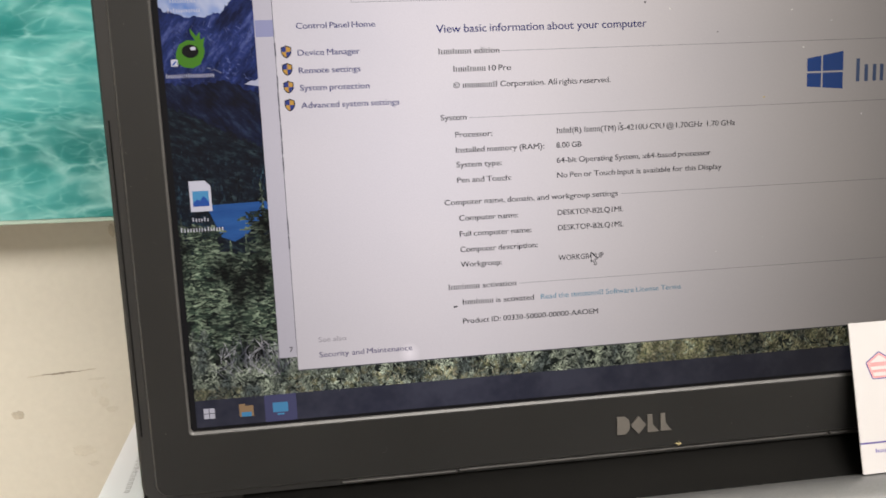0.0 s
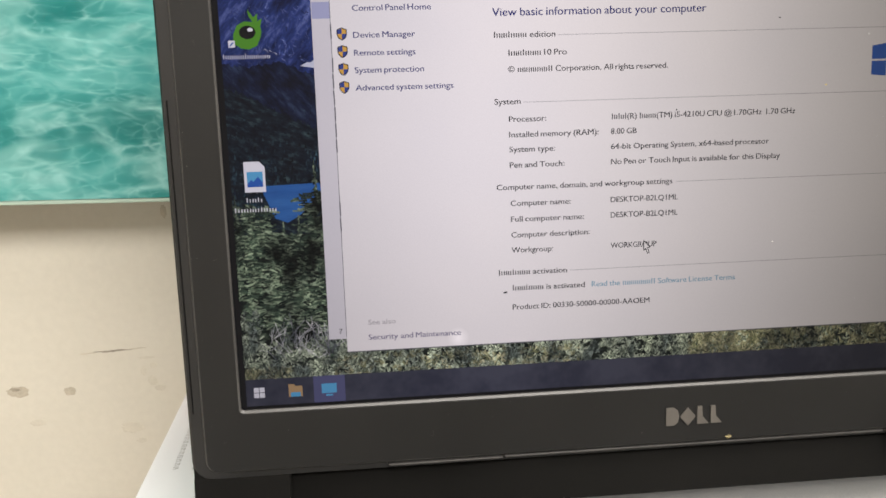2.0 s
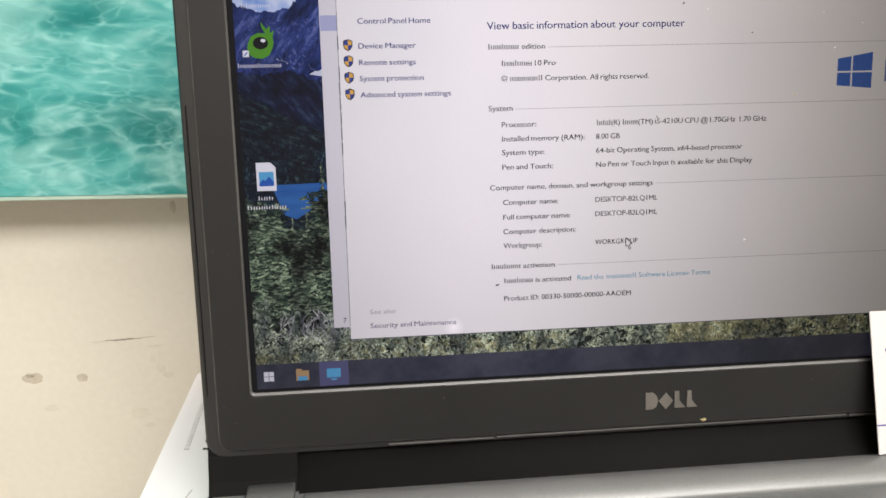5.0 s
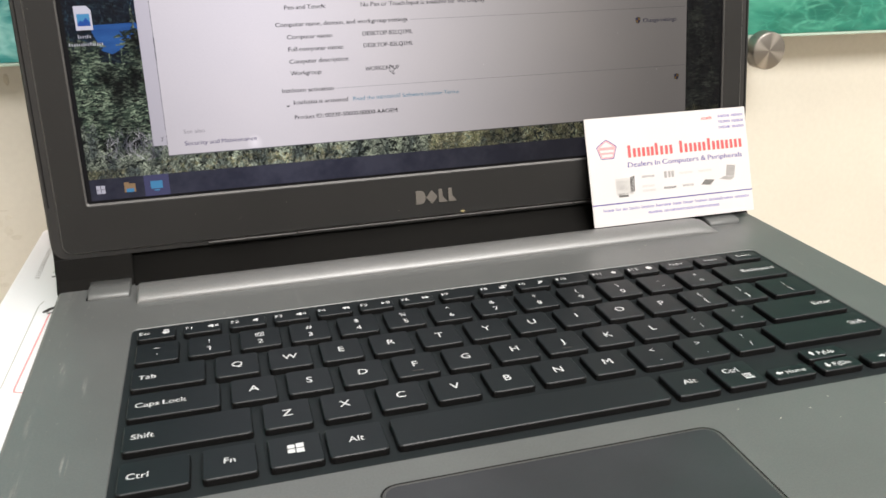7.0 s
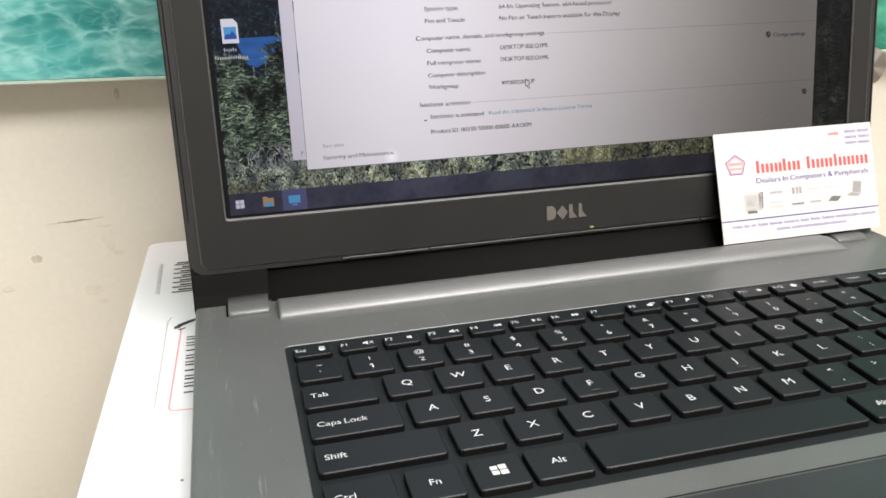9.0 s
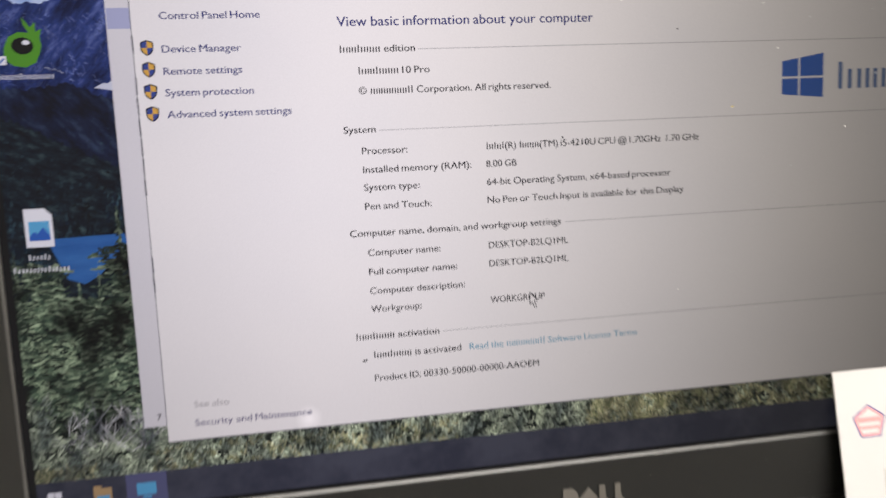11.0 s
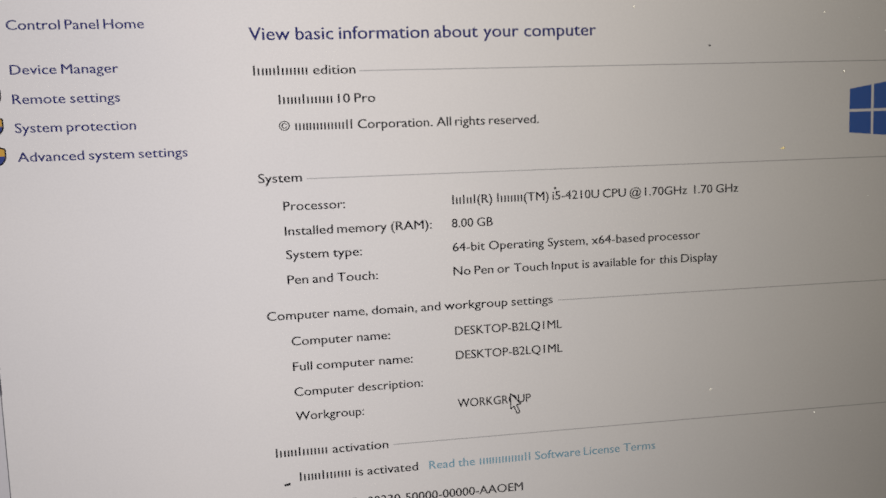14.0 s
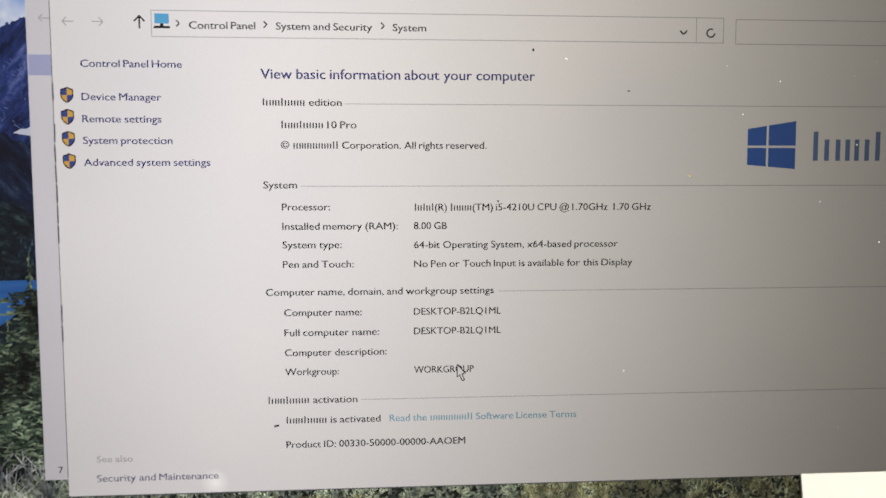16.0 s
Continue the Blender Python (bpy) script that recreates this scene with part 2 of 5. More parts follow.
def brushed(name):
    """Brushed steel cap: its wedge-shaped sheen round the axis is painted as lighter and darker colour."""
    m, nt, b = nodes_of(name)
    v = coords(nt)
    g = nt.nodes.new("ShaderNodeTexGradient")
    g.gradient_type = "RADIAL"
    rot = nt.nodes.new("ShaderNodeMapping")
    rot.inputs["Rotation"].default_value = (radians(90), 0, 0)
    nt.links.new(v, rot.inputs["Vector"])
    nt.links.new(rot.outputs["Vector"], g.inputs["Vector"])
    w = nt.nodes.new("ShaderNodeMath")
    w.operation = "MULTIPLY"
    w.inputs[1].default_value = 4 * math.pi * 2
    nt.links.new(g.outputs["Fac"], w.inputs[0])
    s = nt.nodes.new("ShaderNodeMath")
    s.operation = "SINE"
    nt.links.new(w.outputs[0], s.inputs[0])
    nt.links.new(ramp(nt, s.outputs[0], [(0.0, (0.21, 0.195, 0.175)), (1.0, (0.38, 0.355, 0.32))]), b.inputs["Base Color"])
    b.inputs["Metallic"].default_value, b.inputs["Roughness"].default_value = 0.85, 0.38
    return m


M_WALL = surface("cream_paint", (0.638, 0.612, 0.532), 0.75, coarse=5, fine=260, vary=0.07, bump=0.12, deep=0.0004, specular=0.25)
M_ROOM = surface("white_paint", (0.72, 0.70, 0.66), 0.8, coarse=2, fine=60, vary=0.05, bump=0)
M_FLOOR = surface("grey_floor", (0.33, 0.31, 0.29), 0.5, coarse=3, fine=80, vary=0.15)
M_DESK = surface("beige_laminate", (0.50, 0.42, 0.31), 0.45, coarse=6, fine=200, vary=0.12)
M_CARTON = surface("white_carton", (0.83, 0.825, 0.85), 0.55, coarse=12, fine=900, vary=0.03, bump=0.05)
M_BEZEL = surface("dark_grey_plastic", (0.0118, 0.0116, 0.0109), 0.52, coarse=20, fine=2200, vary=0.2, bump=0.14, deep=0.00014, specular=0.32)
M_STRIP = surface("dull_rubbed_strip", (0.038, 0.036, 0.034), 0.45, coarse=60, fine=1500, vary=0.3, bump=0.05)
M_EDGE = surface("worn_plastic_edge", (0.074, 0.072, 0.069), 0.40, coarse=60, fine=1500, vary=0.3, bump=0.05)
M_SHELL = surface("grey_lid_plastic", (0.0112, 0.0108, 0.0102), 0.52, coarse=20, fine=1500, vary=0.15)
M_BLACK = surface("black_plastic", (0.005, 0.005, 0.005), 0.6, coarse=30, fine=1200, vary=0.2, specular=0.12)
M_DECK = worn_metal("grey_deck_paint", (0.124, 0.130, 0.128), 0.39)
M_BAR = worn_metal("grey_hinge_paint", (0.200, 0.205, 0.203), 0.43, 0.45)
M_TRAY = surface("dark_tray", (0.0108, 0.0138, 0.0152), 0.55, coarse=30, fine=1500, vary=0.12, specular=0.2)
M_KEY = surface("black_key_plastic", (0.0072, 0.0100, 0.0118), 0.43, coarse=40, fine=2500, vary=0.15, bump=0.1, deep=0.0001, specular=0.30)
M_PAD = surface("dark_touchpad", (0.030, 0.031, 0.035), 0.33, coarse=25, fine=2000, vary=0.25, bump=0.05)
M_LEGEND = surface("white_key_print", (0.56, 0.57, 0.58), 0.5, coarse=80, fine=2000, vary=0.08, bump=0)
M_LOGO = surface("silver_emblem", (0.15, 0.138, 0.122), 0.40, metal=0.3, coarse=80, fine=2000, vary=0.1, bump=0)
M_CARD = surface("white_card_stock", (0.55, 0.535, 0.53), 0.45, coarse=30, fine=1500, vary=0.02, bump=0)
M_RED = surface("red_ink", (0.70, 0.085, 0.085), 0.5, coarse=200, fine=2000, vary=0.08, bump=0)
M_PINK = surface("pale_red_ink", (0.80, 0.30, 0.30), 0.5, coarse=200, fine=2000, vary=0.08, bump=0)
M_NAVY = surface("navy_ink", (0.075, 0.055, 0.24), 0.5, coarse=200, fine=2000, vary=0.1, bump=0)
M_GREYINK = surface("grey_ink", (0.31, 0.30, 0.29), 0.5, coarse=200, fine=2000, vary=0.15, bump=0)
M_DARKINK = surface("dark_ink", (0.13, 0.125, 0.12), 0.5, coarse=200, fine=2000, vary=0.15, bump=0)
M_BLACKINK = surface("black_ink", (0.012, 0.012, 0.013), 0.5, coarse=200, fine=2000, vary=0.15, bump=0)
M_PALEINK = surface("pale_grey_ink", (0.47, 0.46, 0.44), 0.5, coarse=200, fine=2000, vary=0.05, bump=0)
M_PALENAVY = surface("pale_navy_ink", (0.22, 0.20, 0.40), 0.5, coarse=200, fine=2000, vary=0.1, bump=0)
M_SPINE = surface("dark_hinge_plastic", (0.0098, 0.0096, 0.0090), 0.85, coarse=20, fine=1500, vary=0.15, specular=0.03)
M_SEA = sea_print("sea_photo_print")
M_ACRYL = surface("pale_green_acrylic_edge", (0.40, 0.52, 0.44), 0.25, coarse=30, fine=400, vary=0.06, bump=0)
M_STEEL = brushed("brushed_steel")
M_STEEL2 = surface("steel_barrel", (0.45, 0.43, 0.40), 0.3, metal=0.9, coarse=100, fine=900, vary=0.1, bump=0)
M_SMEAR = surface("faint_smear", (0.605, 0.575, 0.490), 0.8, coarse=60, fine=700, vary=0.1, bump=0)
M_STAIN = surface("brown_stain", (0.52, 0.475, 0.385), 0.8, coarse=150, fine=900, vary=0.2, bump=0)
M_SCRATCH = surface("dark_scratch", (0.36, 0.325, 0.26), 0.8, coarse=300, fine=1200, vary=0.4, bump=0)
M_DUST = surface("pale_dust", (0.42, 0.40, 0.35), 0.8, coarse=300, fine=900, vary=0.2, bump=0)
M_FLECK = surface("white_dust_flecks", (0.66, 0.65, 0.61), 0.8, coarse=300, fine=900, vary=0.05, bump=0)
M_SCUFF = surface("pale_scuff", (0.175, 0.178, 0.17), 0.5, coarse=200, fine=1500, vary=0.3, bump=0)
M_YELLOW = surface("yellow_residue", (0.36, 0.30, 0.15), 0.7, coarse=300, fine=1200, vary=0.3, bump=0)

L_WINDOW = window_glow("window_white", (0.775, 0.76, 0.77))
L_WINDOW2 = window_glow("window_white_behind", (0.645, 0.635, 0.675))
L_TEXT = lit("screen_text_dark", (0.008, 0.008, 0.014))
L_TEXTBLUE = lit("screen_text_blue", (0.022, 0.026, 0.15))
L_LINK = lit("screen_link", (0.18, 0.36, 0.48))
L_FAINT = lit("screen_text_faint", (0.42, 0.40, 0.42))
L_DIM = lit("screen_text_dim", (0.16, 0.145, 0.24))
L_RULE = lit("screen_rule", (0.42, 0.415, 0.43))
L_RULE_DARK = lit("screen_rule_dark", (0.10, 0.10, 0.12))
L_TILE = lit("screen_tile", (0.36, 0.38, 0.57))
L_BLUE = lit("screen_blue", (0.022, 0.10, 0.42))
L_BIGTEXT = lit("screen_big_text", (0.10, 0.17, 0.36))
L_SHIELDB = lit("shield_blue", (0.035, 0.06, 0.25))
L_SHIELDY = lit("shield_amber", (0.62, 0.36, 0.07))
L_BAR = lit("taskbar", (0.026, 0.029, 0.050), (0.050, 0.054, 0.080), 40)
L_BARTILE = lit("taskbar_tile", (0.085, 0.09, 0.19))
L_WHITE = lit("screen_white", (0.75, 0.76, 0.82))
L_AMBER = lit("icon_amber", (0.42, 0.28, 0.14))
L_CYAN = lit("icon_cyan", (0.09, 0.36, 0.62))
L_GREEN = lit("icon_green", (0.075, 0.27, 0.020))
L_ICONRED = lit("icon_red", (0.55, 0.05, 0.03))
L_ICONYELLOW = lit("icon_yellow", (0.68, 0.42, 0.04))
L_BLACK = lit("screen_black", (0.004, 0.004, 0.005))
L_SKY = lit("photo_sky", (0.18, 0.32, 0.68), (0.68, 0.74, 0.86), 34, 0.42, 0.62)
L_RIDGE = lit("photo_blue_ridge", (0.001, 0.005, 0.038), (0.016, 0.036, 0.17), 150, 0.38, 0.72, (1.9, 1, 0.55), third=(0.13, 0.17, 0.42), detail=7.0, tilt=38)
L_SLOPE = lit("photo_dark_slope", (0.0002, 0.001, 0.008), (0.003, 0.008, 0.034), 170, 0.38, 0.68, (1.8, 1, 0.7), third=(0.026, 0.045, 0.10), detail=7.0, tilt=-42)
L_WOOD = lit("photo_far_wood", (0.0002, 0.001, 0.006), (0.004, 0.011, 0.020), 330, 0.40, 0.70, (0.8, 1, 1.9), third=(0.034, 0.064, 0.072), detail=7.0, tilt=22)
L_LAKE = lit("photo_lake", (0.014, 0.085, 0.30), (0.03, 0.14, 0.40), 90, 0.35, 0.65, (0.4, 1, 2))
L_SNOW = lit("photo_snow", (0.52, 0.55, 0.66))
L_FIR = lit("photo_fir", (0.003, 0.006, 0.007), (0.046, 0.078, 0.052), 600, 0.05, 0.98, island=True, third=(0.29, 0.37, 0.25), hollow=0.04, clumps=80.0)
# Fir colours dimmed and greyed for the slanting view of the display's right side.
L_DIMMED_FIR = lit("photo_shaded_fir", (0.010, 0.013, 0.016), (0.034, 0.042, 0.040), 600, 0.05, 0.98, island=True, third=(0.10, 0.12, 0.105), hollow=0.4, clumps=80.0)
L_SHRUB = lit("photo_shrub", (0.024, 0.034, 0.030), (0.21, 0.255, 0.185), 700, 0.05, 0.98, island=True, third=(0.62, 0.70, 0.54), hollow=0.36)
L_DRY = lit("photo_dry_grass", (0.05, 0.065, 0.035), (0.21, 0.22, 0.12), 700, 0.05, 0.98, island=True, third=(0.46, 0.44, 0.29), hollow=0.40)
L_TWIG = lit("photo_dead_twigs", (0.30, 0.31, 0.34), (0.62, 0.62, 0.64), 900, 0.2, 0.8, island=True)
L_FARTREE = lit("photo_far_trees", (0.0004, 0.0015, 0.006), (0.003, 0.010, 0.026), 600, 0.05, 0.98, island=True, third=(0.026, 0.062, 0.086), hollow=0.1, clumps=90.0)
L_STREAK = lit("photo_rock_streaks", (0.004, 0.014, 0.085), (0.026, 0.050, 0.19), 600, 0.05, 0.98, island=True, third=(0.14, 0.18, 0.40), hollow=0.5)
L_GROUND = lit("photo_ground", (0.001, 0.003, 0.003), (0.018, 0.026, 0.016), 500, 0.40, 0.75)


# ---- building helpers ----
def part(name, bm, material, parent=None, label="", smooth=False):
    """Links a bmesh as one mesh object under a thing or under a part."""
    me = bpy.data.meshes.new(name)
    bmesh.ops.recalc_face_normals(bm, faces=bm.faces)
    bm.to_mesh(me)
    bm.free()
    me.materials.append(material)
    if smooth:
        for p in me.polygons:
            p.use_smooth = True
    ob = new(name, me)
    ob.parent = parent
    if label:
        ob["label"] = label
    return ob


def empty(name, m, label, category, group="", kind=""):
    ob = new(name)
    ob.empty_display_size = 0.02
    ob.matrix_world = m
    return tagged(ob, label, category, group, kind)


def rrect(x0, x1, y0, y1, r, n=3):
    """Corner points of a rectangle with round corners, counter-clockwise."""
    pts = []
    for cx, cy, a in ((x1 - r, y0 + r, -90), (x1 - r, y1 - r, 0), (x0 + r, y1 - r, 90), (x0 + r, y0 + r, 180)):
        for i in range(n + 1):
            t = radians(a + 90 * i / n)
            pts.append((cx + r * math.cos(t), cy + r * math.sin(t)))
    return pts


def loft(rings, cap_first=False, cap_last=True):
    """A skin through rings of equally many points."""
    bm = bmesh.new()
    loops = [[bm.verts.new(p) for p in ring] for ring in rings]
    n = len(loops[0])
    for a, b in zip(loops, loops[1:]):
        for i in range(n):
            bm.faces.new((a[i], a[(i + 1) % n], b[(i + 1) % n], b[i]))
    if cap_first:
        bm.faces.new(list(reversed(loops[0])))
    if cap_last:
        bm.faces.new(loops[-1])
    return bm


def slab(x0, x1, y0, y1, z0, z1, r=0.002, soft=0.0005, n=3):
    """A block with round upright corners and a softened upper edge."""
    ring = lambda e, z: [(x, y, z) for x, y in rrect(x0 + e, x1 - e, y0 + e, y1 - e, max(r - e, 0.00005), n)]
    return loft([ring(0, z0), ring(0, z1 - soft), ring(soft * 0.3, z1 - soft * 0.3), ring(soft, z1)], True, True)


def box(x0, x1, y0, y1, z0, z1, bevel=0.0):
    bm = bmesh.new()
    bmesh.ops.create_cube(bm, size=1.0)
    bmesh.ops.scale(bm, vec=(x1 - x0, y1 - y0, z1 - z0), verts=bm.verts)
    bmesh.ops.translate(bm, vec=((x0 + x1) / 2, (y0 + y1) / 2, (z0 + z1) / 2), verts=bm.verts)
    if bevel:
        bmesh.ops.bevel(bm, geom=list(bm.edges), offset=bevel, segments=2, affect="EDGES", profile=0.5)
    return bm


def lathe(profile, n=32, axis="Y"):
    """A turned body: profile of (radius, along)."""
    rings = []
    for r, a in profile:
        ring = []
        for i in range(n):
            t = 2 * math.pi * i / n
            ring.append((r * math.cos(t), a, r * math.sin(t)) if axis == "Y" else (r * math.cos(t), r * math.sin(t), a))
        rings.append(ring)
    return loft(rings, True, True)


# Flat print: outlines in a plane, given as (u, v), laid at a small height w.
def sheet(polys, w=0.0, upright=True):
    """Flat pieces. upright: u along x, v along z, w towards -y; else u along x, v along y, w along z."""
    bm = bmesh.new()
    for pts in polys:
        vs = [bm.verts.new((u, -w, v) if upright else (u, v, w)) for u, v in pts]
        if len(vs) > 2:
            bm.faces.new(vs)
    return bm


def rect(u0, u1, v0, v1):
    return [(u0, v0), (u1, v0), (u1, v1), (u0, v1)]


def stroke(a, b, width):
    dx, dy = b[0] - a[0], b[1] - a[1]
    d = math.hypot(dx, dy) or 1
    nx, ny = -dy / d * width / 2, dx / d * width / 2
    return [(a[0] - nx, a[1] - ny), (b[0] - nx, b[1] - ny), (b[0] + nx, b[1] + ny), (a[0] + nx, a[1] + ny)]


def disc(cx, cy, r, n=20, a0=0, a1=360, ry=None):
    full = abs(a1 - a0) >= 360
    pts = [] if full else [(cx, cy)]
    for i in range(n + (0 if full else 1)):
        t = radians(a0 + (a1 - a0) * i / n)
        pts.append((cx + r * math.cos(t), cy + (ry or r) * math.sin(t)))
    return pts


GLYPHS = {}


def glyph_mesh(word):
    """Triangles of a word in the built-in font at size 1: points, faces, left and right end."""
    if word not in GLYPHS:
        cu = bpy.data.curves.new("word", "FONT")
        cu.body, cu.size, cu.resolution_u = word, 1.0, 3
        ob = bpy.data.objects.new("word", cu)
        scene.collection.objects.link(ob)
        dg = bpy.context.evaluated_depsgraph_get()
        me = bpy.data.meshes.new_from_object(ob.evaluated_get(dg))
        pts = [(v.co.x, v.co.y) for v in me.vertices]
        faces = [tuple(p.vertices) for p in me.polygons]
        bpy.data.objects.remove(ob)
        bpy.data.curves.remove(cu)
        bpy.data.meshes.remove(me)
        xs = [p[0] for p in pts] or [0, 0.3]
        GLYPHS[word] = (pts, faces, min(xs), max(xs))
    return GLYPHS[word]


BAR_W = {"A": 0.56, "a": 0.50, "i": 0.20, "m": 0.78, "W": 0.82, "t": 0.30}


def word_bars(pattern, stem=0.045):
    """A word that is not spelt out: plain bars of its letters' sizes. Capitals, A and t stand tall."""
    pts, faces, x = [], [], 0.0
    for ch in pattern:
        w = BAR_W[ch]
        tall = 0.71 if ch in "AWt" else 0.52
        n = {"i": 1, "t": 1, "m": 3, "W": 3}.get(ch, 2)
        for k in range(n):
            cx = x + w * (k + 0.5) / n
            b = len(pts)
            pts += [(cx - stem, 0), (cx + stem, 0), (cx + stem, tall if k == 0 else 0.52), (cx - stem, tall if k == 0 else 0.52)]
            faces.append((b, b + 1, b + 2, b + 3))
        x += w
    return pts, faces, 0.0, x


def line_of_text(text, u0, v0, size, u1=None, align="left", w=0.0, upright=True, bold=0.0):
    """One line of print as a flat mesh. Words that begin with # are drawn as plain bars. u1: right end to fit."""
    placed, x = [], 0.0
    for word in text.split(" "):
        if not word:
            x += 0.28
            continue
        if word[0] == "^" and len(word) > 1:      # joined to the word before
            word, x = word[1:], x - 0.24
        pts, faces, lo, hi = word_bars(word.lstrip("#"), 0.080 if word[1] == "#" else 0.047) if word[0] == "#" and len(word) > 1 else glyph_mesh(word)
        placed.append((pts, faces, x - lo))
        x += hi - lo + 0.30
    total = (x - 0.30) * size
    sx = size * ((u1 - u0) / total if u1 is not None else 1.0)
    shift = 0.0 if u1 is not None or align == "left" else (total / 2 if align == "mid" else total)
    bm = bmesh.new()
    if bold:                      # a second strike, a hair to the right
        placed += [(pts, faces, off + bold) for pts, faces, off in placed]
    for k, (pts, faces, off) in enumerate(placed):
        vs, lift = [], w + (0.000006 if bold and k * 2 >= len(placed) else 0.0)
        for px, py in pts:
            u, v = u0 - shift + (px + off) * sx, v0 + py * size
            vs.append(bm.verts.new((u, -lift, v) if upright else (u, v, lift)))
        for f in faces:
            try:
                bm.faces.new([vs[i] for i in f])
            except ValueError:
                pass
    return bm


# ---- the room ----
def solid(name, x0, x1, y0, y1, z0, z1, material, label, category):
    return tagged(part(name, box(x0, x1, y0, y1, z0, z1), material), label, category, kind="structure")


wall_north = solid("wall_north", -2.2, 2.2, WALL_Y, WALL_Y + 0.12, 0, 2.7, M_WALL, "cream painted wall with chips and scratches", "wall")
solid("wall_south", -2.2, 2.2, -3.62, -3.5, 0, 2.7, M_ROOM, "plain white painted wall", "wall")
solid("wall_west", -2.32, -2.2, -3.62, WALL_Y + 0.12, 0, 2.7, M_ROOM, "plain white painted wall", "wall")
solid("wall_east", 2.2, 2.32, -3.62, WALL_Y + 0.12, 0, 2.7, M_ROOM, "plain white painted wall", "wall")
solid("floor", -2.32, 2.32, -3.62, WALL_Y + 0.12, -0.1, 0, M_FLOOR, "plain grey floor", "floor")
solid("ceiling", -2.32, 2.32, -3.62, WALL_Y + 0.12, 2.7, 2.8, M_ROOM, "plain white ceiling", "ceiling")


def blotch(cx, cz, rx, rz, seed, n=22, rough=0.16):
    rnd = random.Random(seed)
    pts = []
    for i in range(n):
        t = 2 * math.pi * i / n
        k = 1 + rough * (rnd.random() - 0.5) * 2
        pts.append((cx + rx * k * math.cos(t), cz + rz * k * math.sin(t)))
    return pts


def chip(name, cx, cz, rx, rz, seed, material, label):
    """A shallow flake, stain or hole edge on the wall, a hair proud of the paint."""
    rnd = random.Random(seed)
    outline = blotch(cx, cz, rx, rz, seed)
    back = [(x, WALL_Y - 0.00005, KT + z) for x, z in outline]
    front = [(cx + (x - cx) * 0.8, WALL_Y - 0.00012 - 0.00006 * rnd.random(), KT + cz + (z - cz) * 0.8) for x, z in outline]
    part(name, loft([back, front], True, True), material, wall_north, label)


chip("wall_chip", -0.2955, -0.0238, 0.0055, 0.0032, 3, M_STAIN, "chipped hole in the paint")
chip("wall_chip", -0.2970, -0.0225, 0.0030, 0.0010, 4, M_SCRATCH, "dark rim of a chip")
chip("wall_stain", -0.2700, -0.0252, 0.0030, 0.0024, 5, M_STAIN, "small brown stain")
chip("wall_stain", -0.2275, -0.0215, 0.0024, 0.0030, 6, M_SMEAR, "small brown stain")
chip("wall_stain", -0.2118, 0.0690, 0.0016, 0.0034, 7, M_STAIN, "brown smear under the panel")
for x, z, rx, rz, seed in ((-0.2290, -0.0085, 0.0045, 0.0007, 41), (-0.2262, -0.0130, 0.0022, 0.0016, 42), (-0.2315, -0.0160, 0.0016, 0.0026, 43), (-0.2240, -0.0260, 0.0030, 0.0018, 44), (-0.2410, -0.0480, 0.0060, 0.0035, 45), (-0.2370, -0.0560, 0.0030, 0.0015, 46), (-0.2880, -0.0420, 0.0045, 0.0020, 47)):
    chip("wall_smear", x, z, rx, rz, seed, M_SMEAR, "faint brown smear on the paint")
rnd = random.Random(11)
for k in range(9):
    x = -0.2600 + k * 0.0036
    chip("wall_scratch", x, -0.0050 + 0.0007 * rnd.random() + 0.0002 * k, 0.0024, 0.00055 if 2 < k < 6 else 0.00028, 20 + k, M_SCRATCH if 1 < k < 7 else M_STAIN, "dark scratch in the paint")

# ---- wall panel with the sea photograph, held by a steel stand-off ----
PANEL_Y = 0.225
panel = empty("wall_panel", Matrix.Translation((0, PANEL_Y, KT + 0.0757)) @ pose(0, 0, 0, 0, 1.05, 0), "turquoise sea photo print on an acrylic panel on the wall", "wall panel")
part("photo_print", box(-0.75, 0.75, 0.0, 0.0035, 0.0022, 0.62), M_SEA, panel)
part("acrylic_edge", box(-0.75, 0.75, 0.0002, 0.0048, 0.0, 0.0020, 0.0004), M_ACRYL, panel, "pale green acrylic edge")
part("backing", box(-0.749, 0.749, 0.0037, 0.0060, 0.0022, 0.619), M_ROOM, panel)
for x in (0.2615, -0.70):
    knob = empty("standoff", Matrix.Translation((x, 0.2085, KT + (0.0642 if x > 0 else 0.084))), "round brushed steel stand-off holding the wall panel", "stand-off", "panel stand-offs")
    part("cap", lathe([(0.0114, 0.0), (0.0122, 0.0006), (0.0125, 0.0016), (0.0125, 0.0090), (0.0120, 0.0098)], 40), M_STEEL, knob, "brushed steel cap", True)
    part("barrel", lathe([(0.0090, 0.0098), (0.0090, 0.0412)], 32), M_STEEL2, knob, "steel barrel", True)

# ---- desk and carton under the laptop ----
desk = empty("desk", Matrix.Translation((0, -0.12, DESK_Z)), "plain beige laminate desk against the wall", "desk")
part("desktop", box(-0.9, 0.9, -0.42, 0.36, -0.03, 0.0, 0.003), M_DESK, desk)
for x in (-0.86, 0.86):
    part("side_panel", box(x - 0.015, x + 0.015, -0.36, 0.34, -0.75, -0.031), M_DESK, desk)

carton = empty("carton", Matrix.Translation((-0.205, 0.2360, DESK_Z)) @ pose(0, 0, 0, 0, 0, -1.75), "white cardboard carton with red and black print, under the laptop", "carton")
part("body", slab(0.0, 0.362, -0.47, 0.0, 0.0, BOX_H, 0.006, 0.0012, 4), M_CARTON, carton, "", True)
CA = radians(1.75)


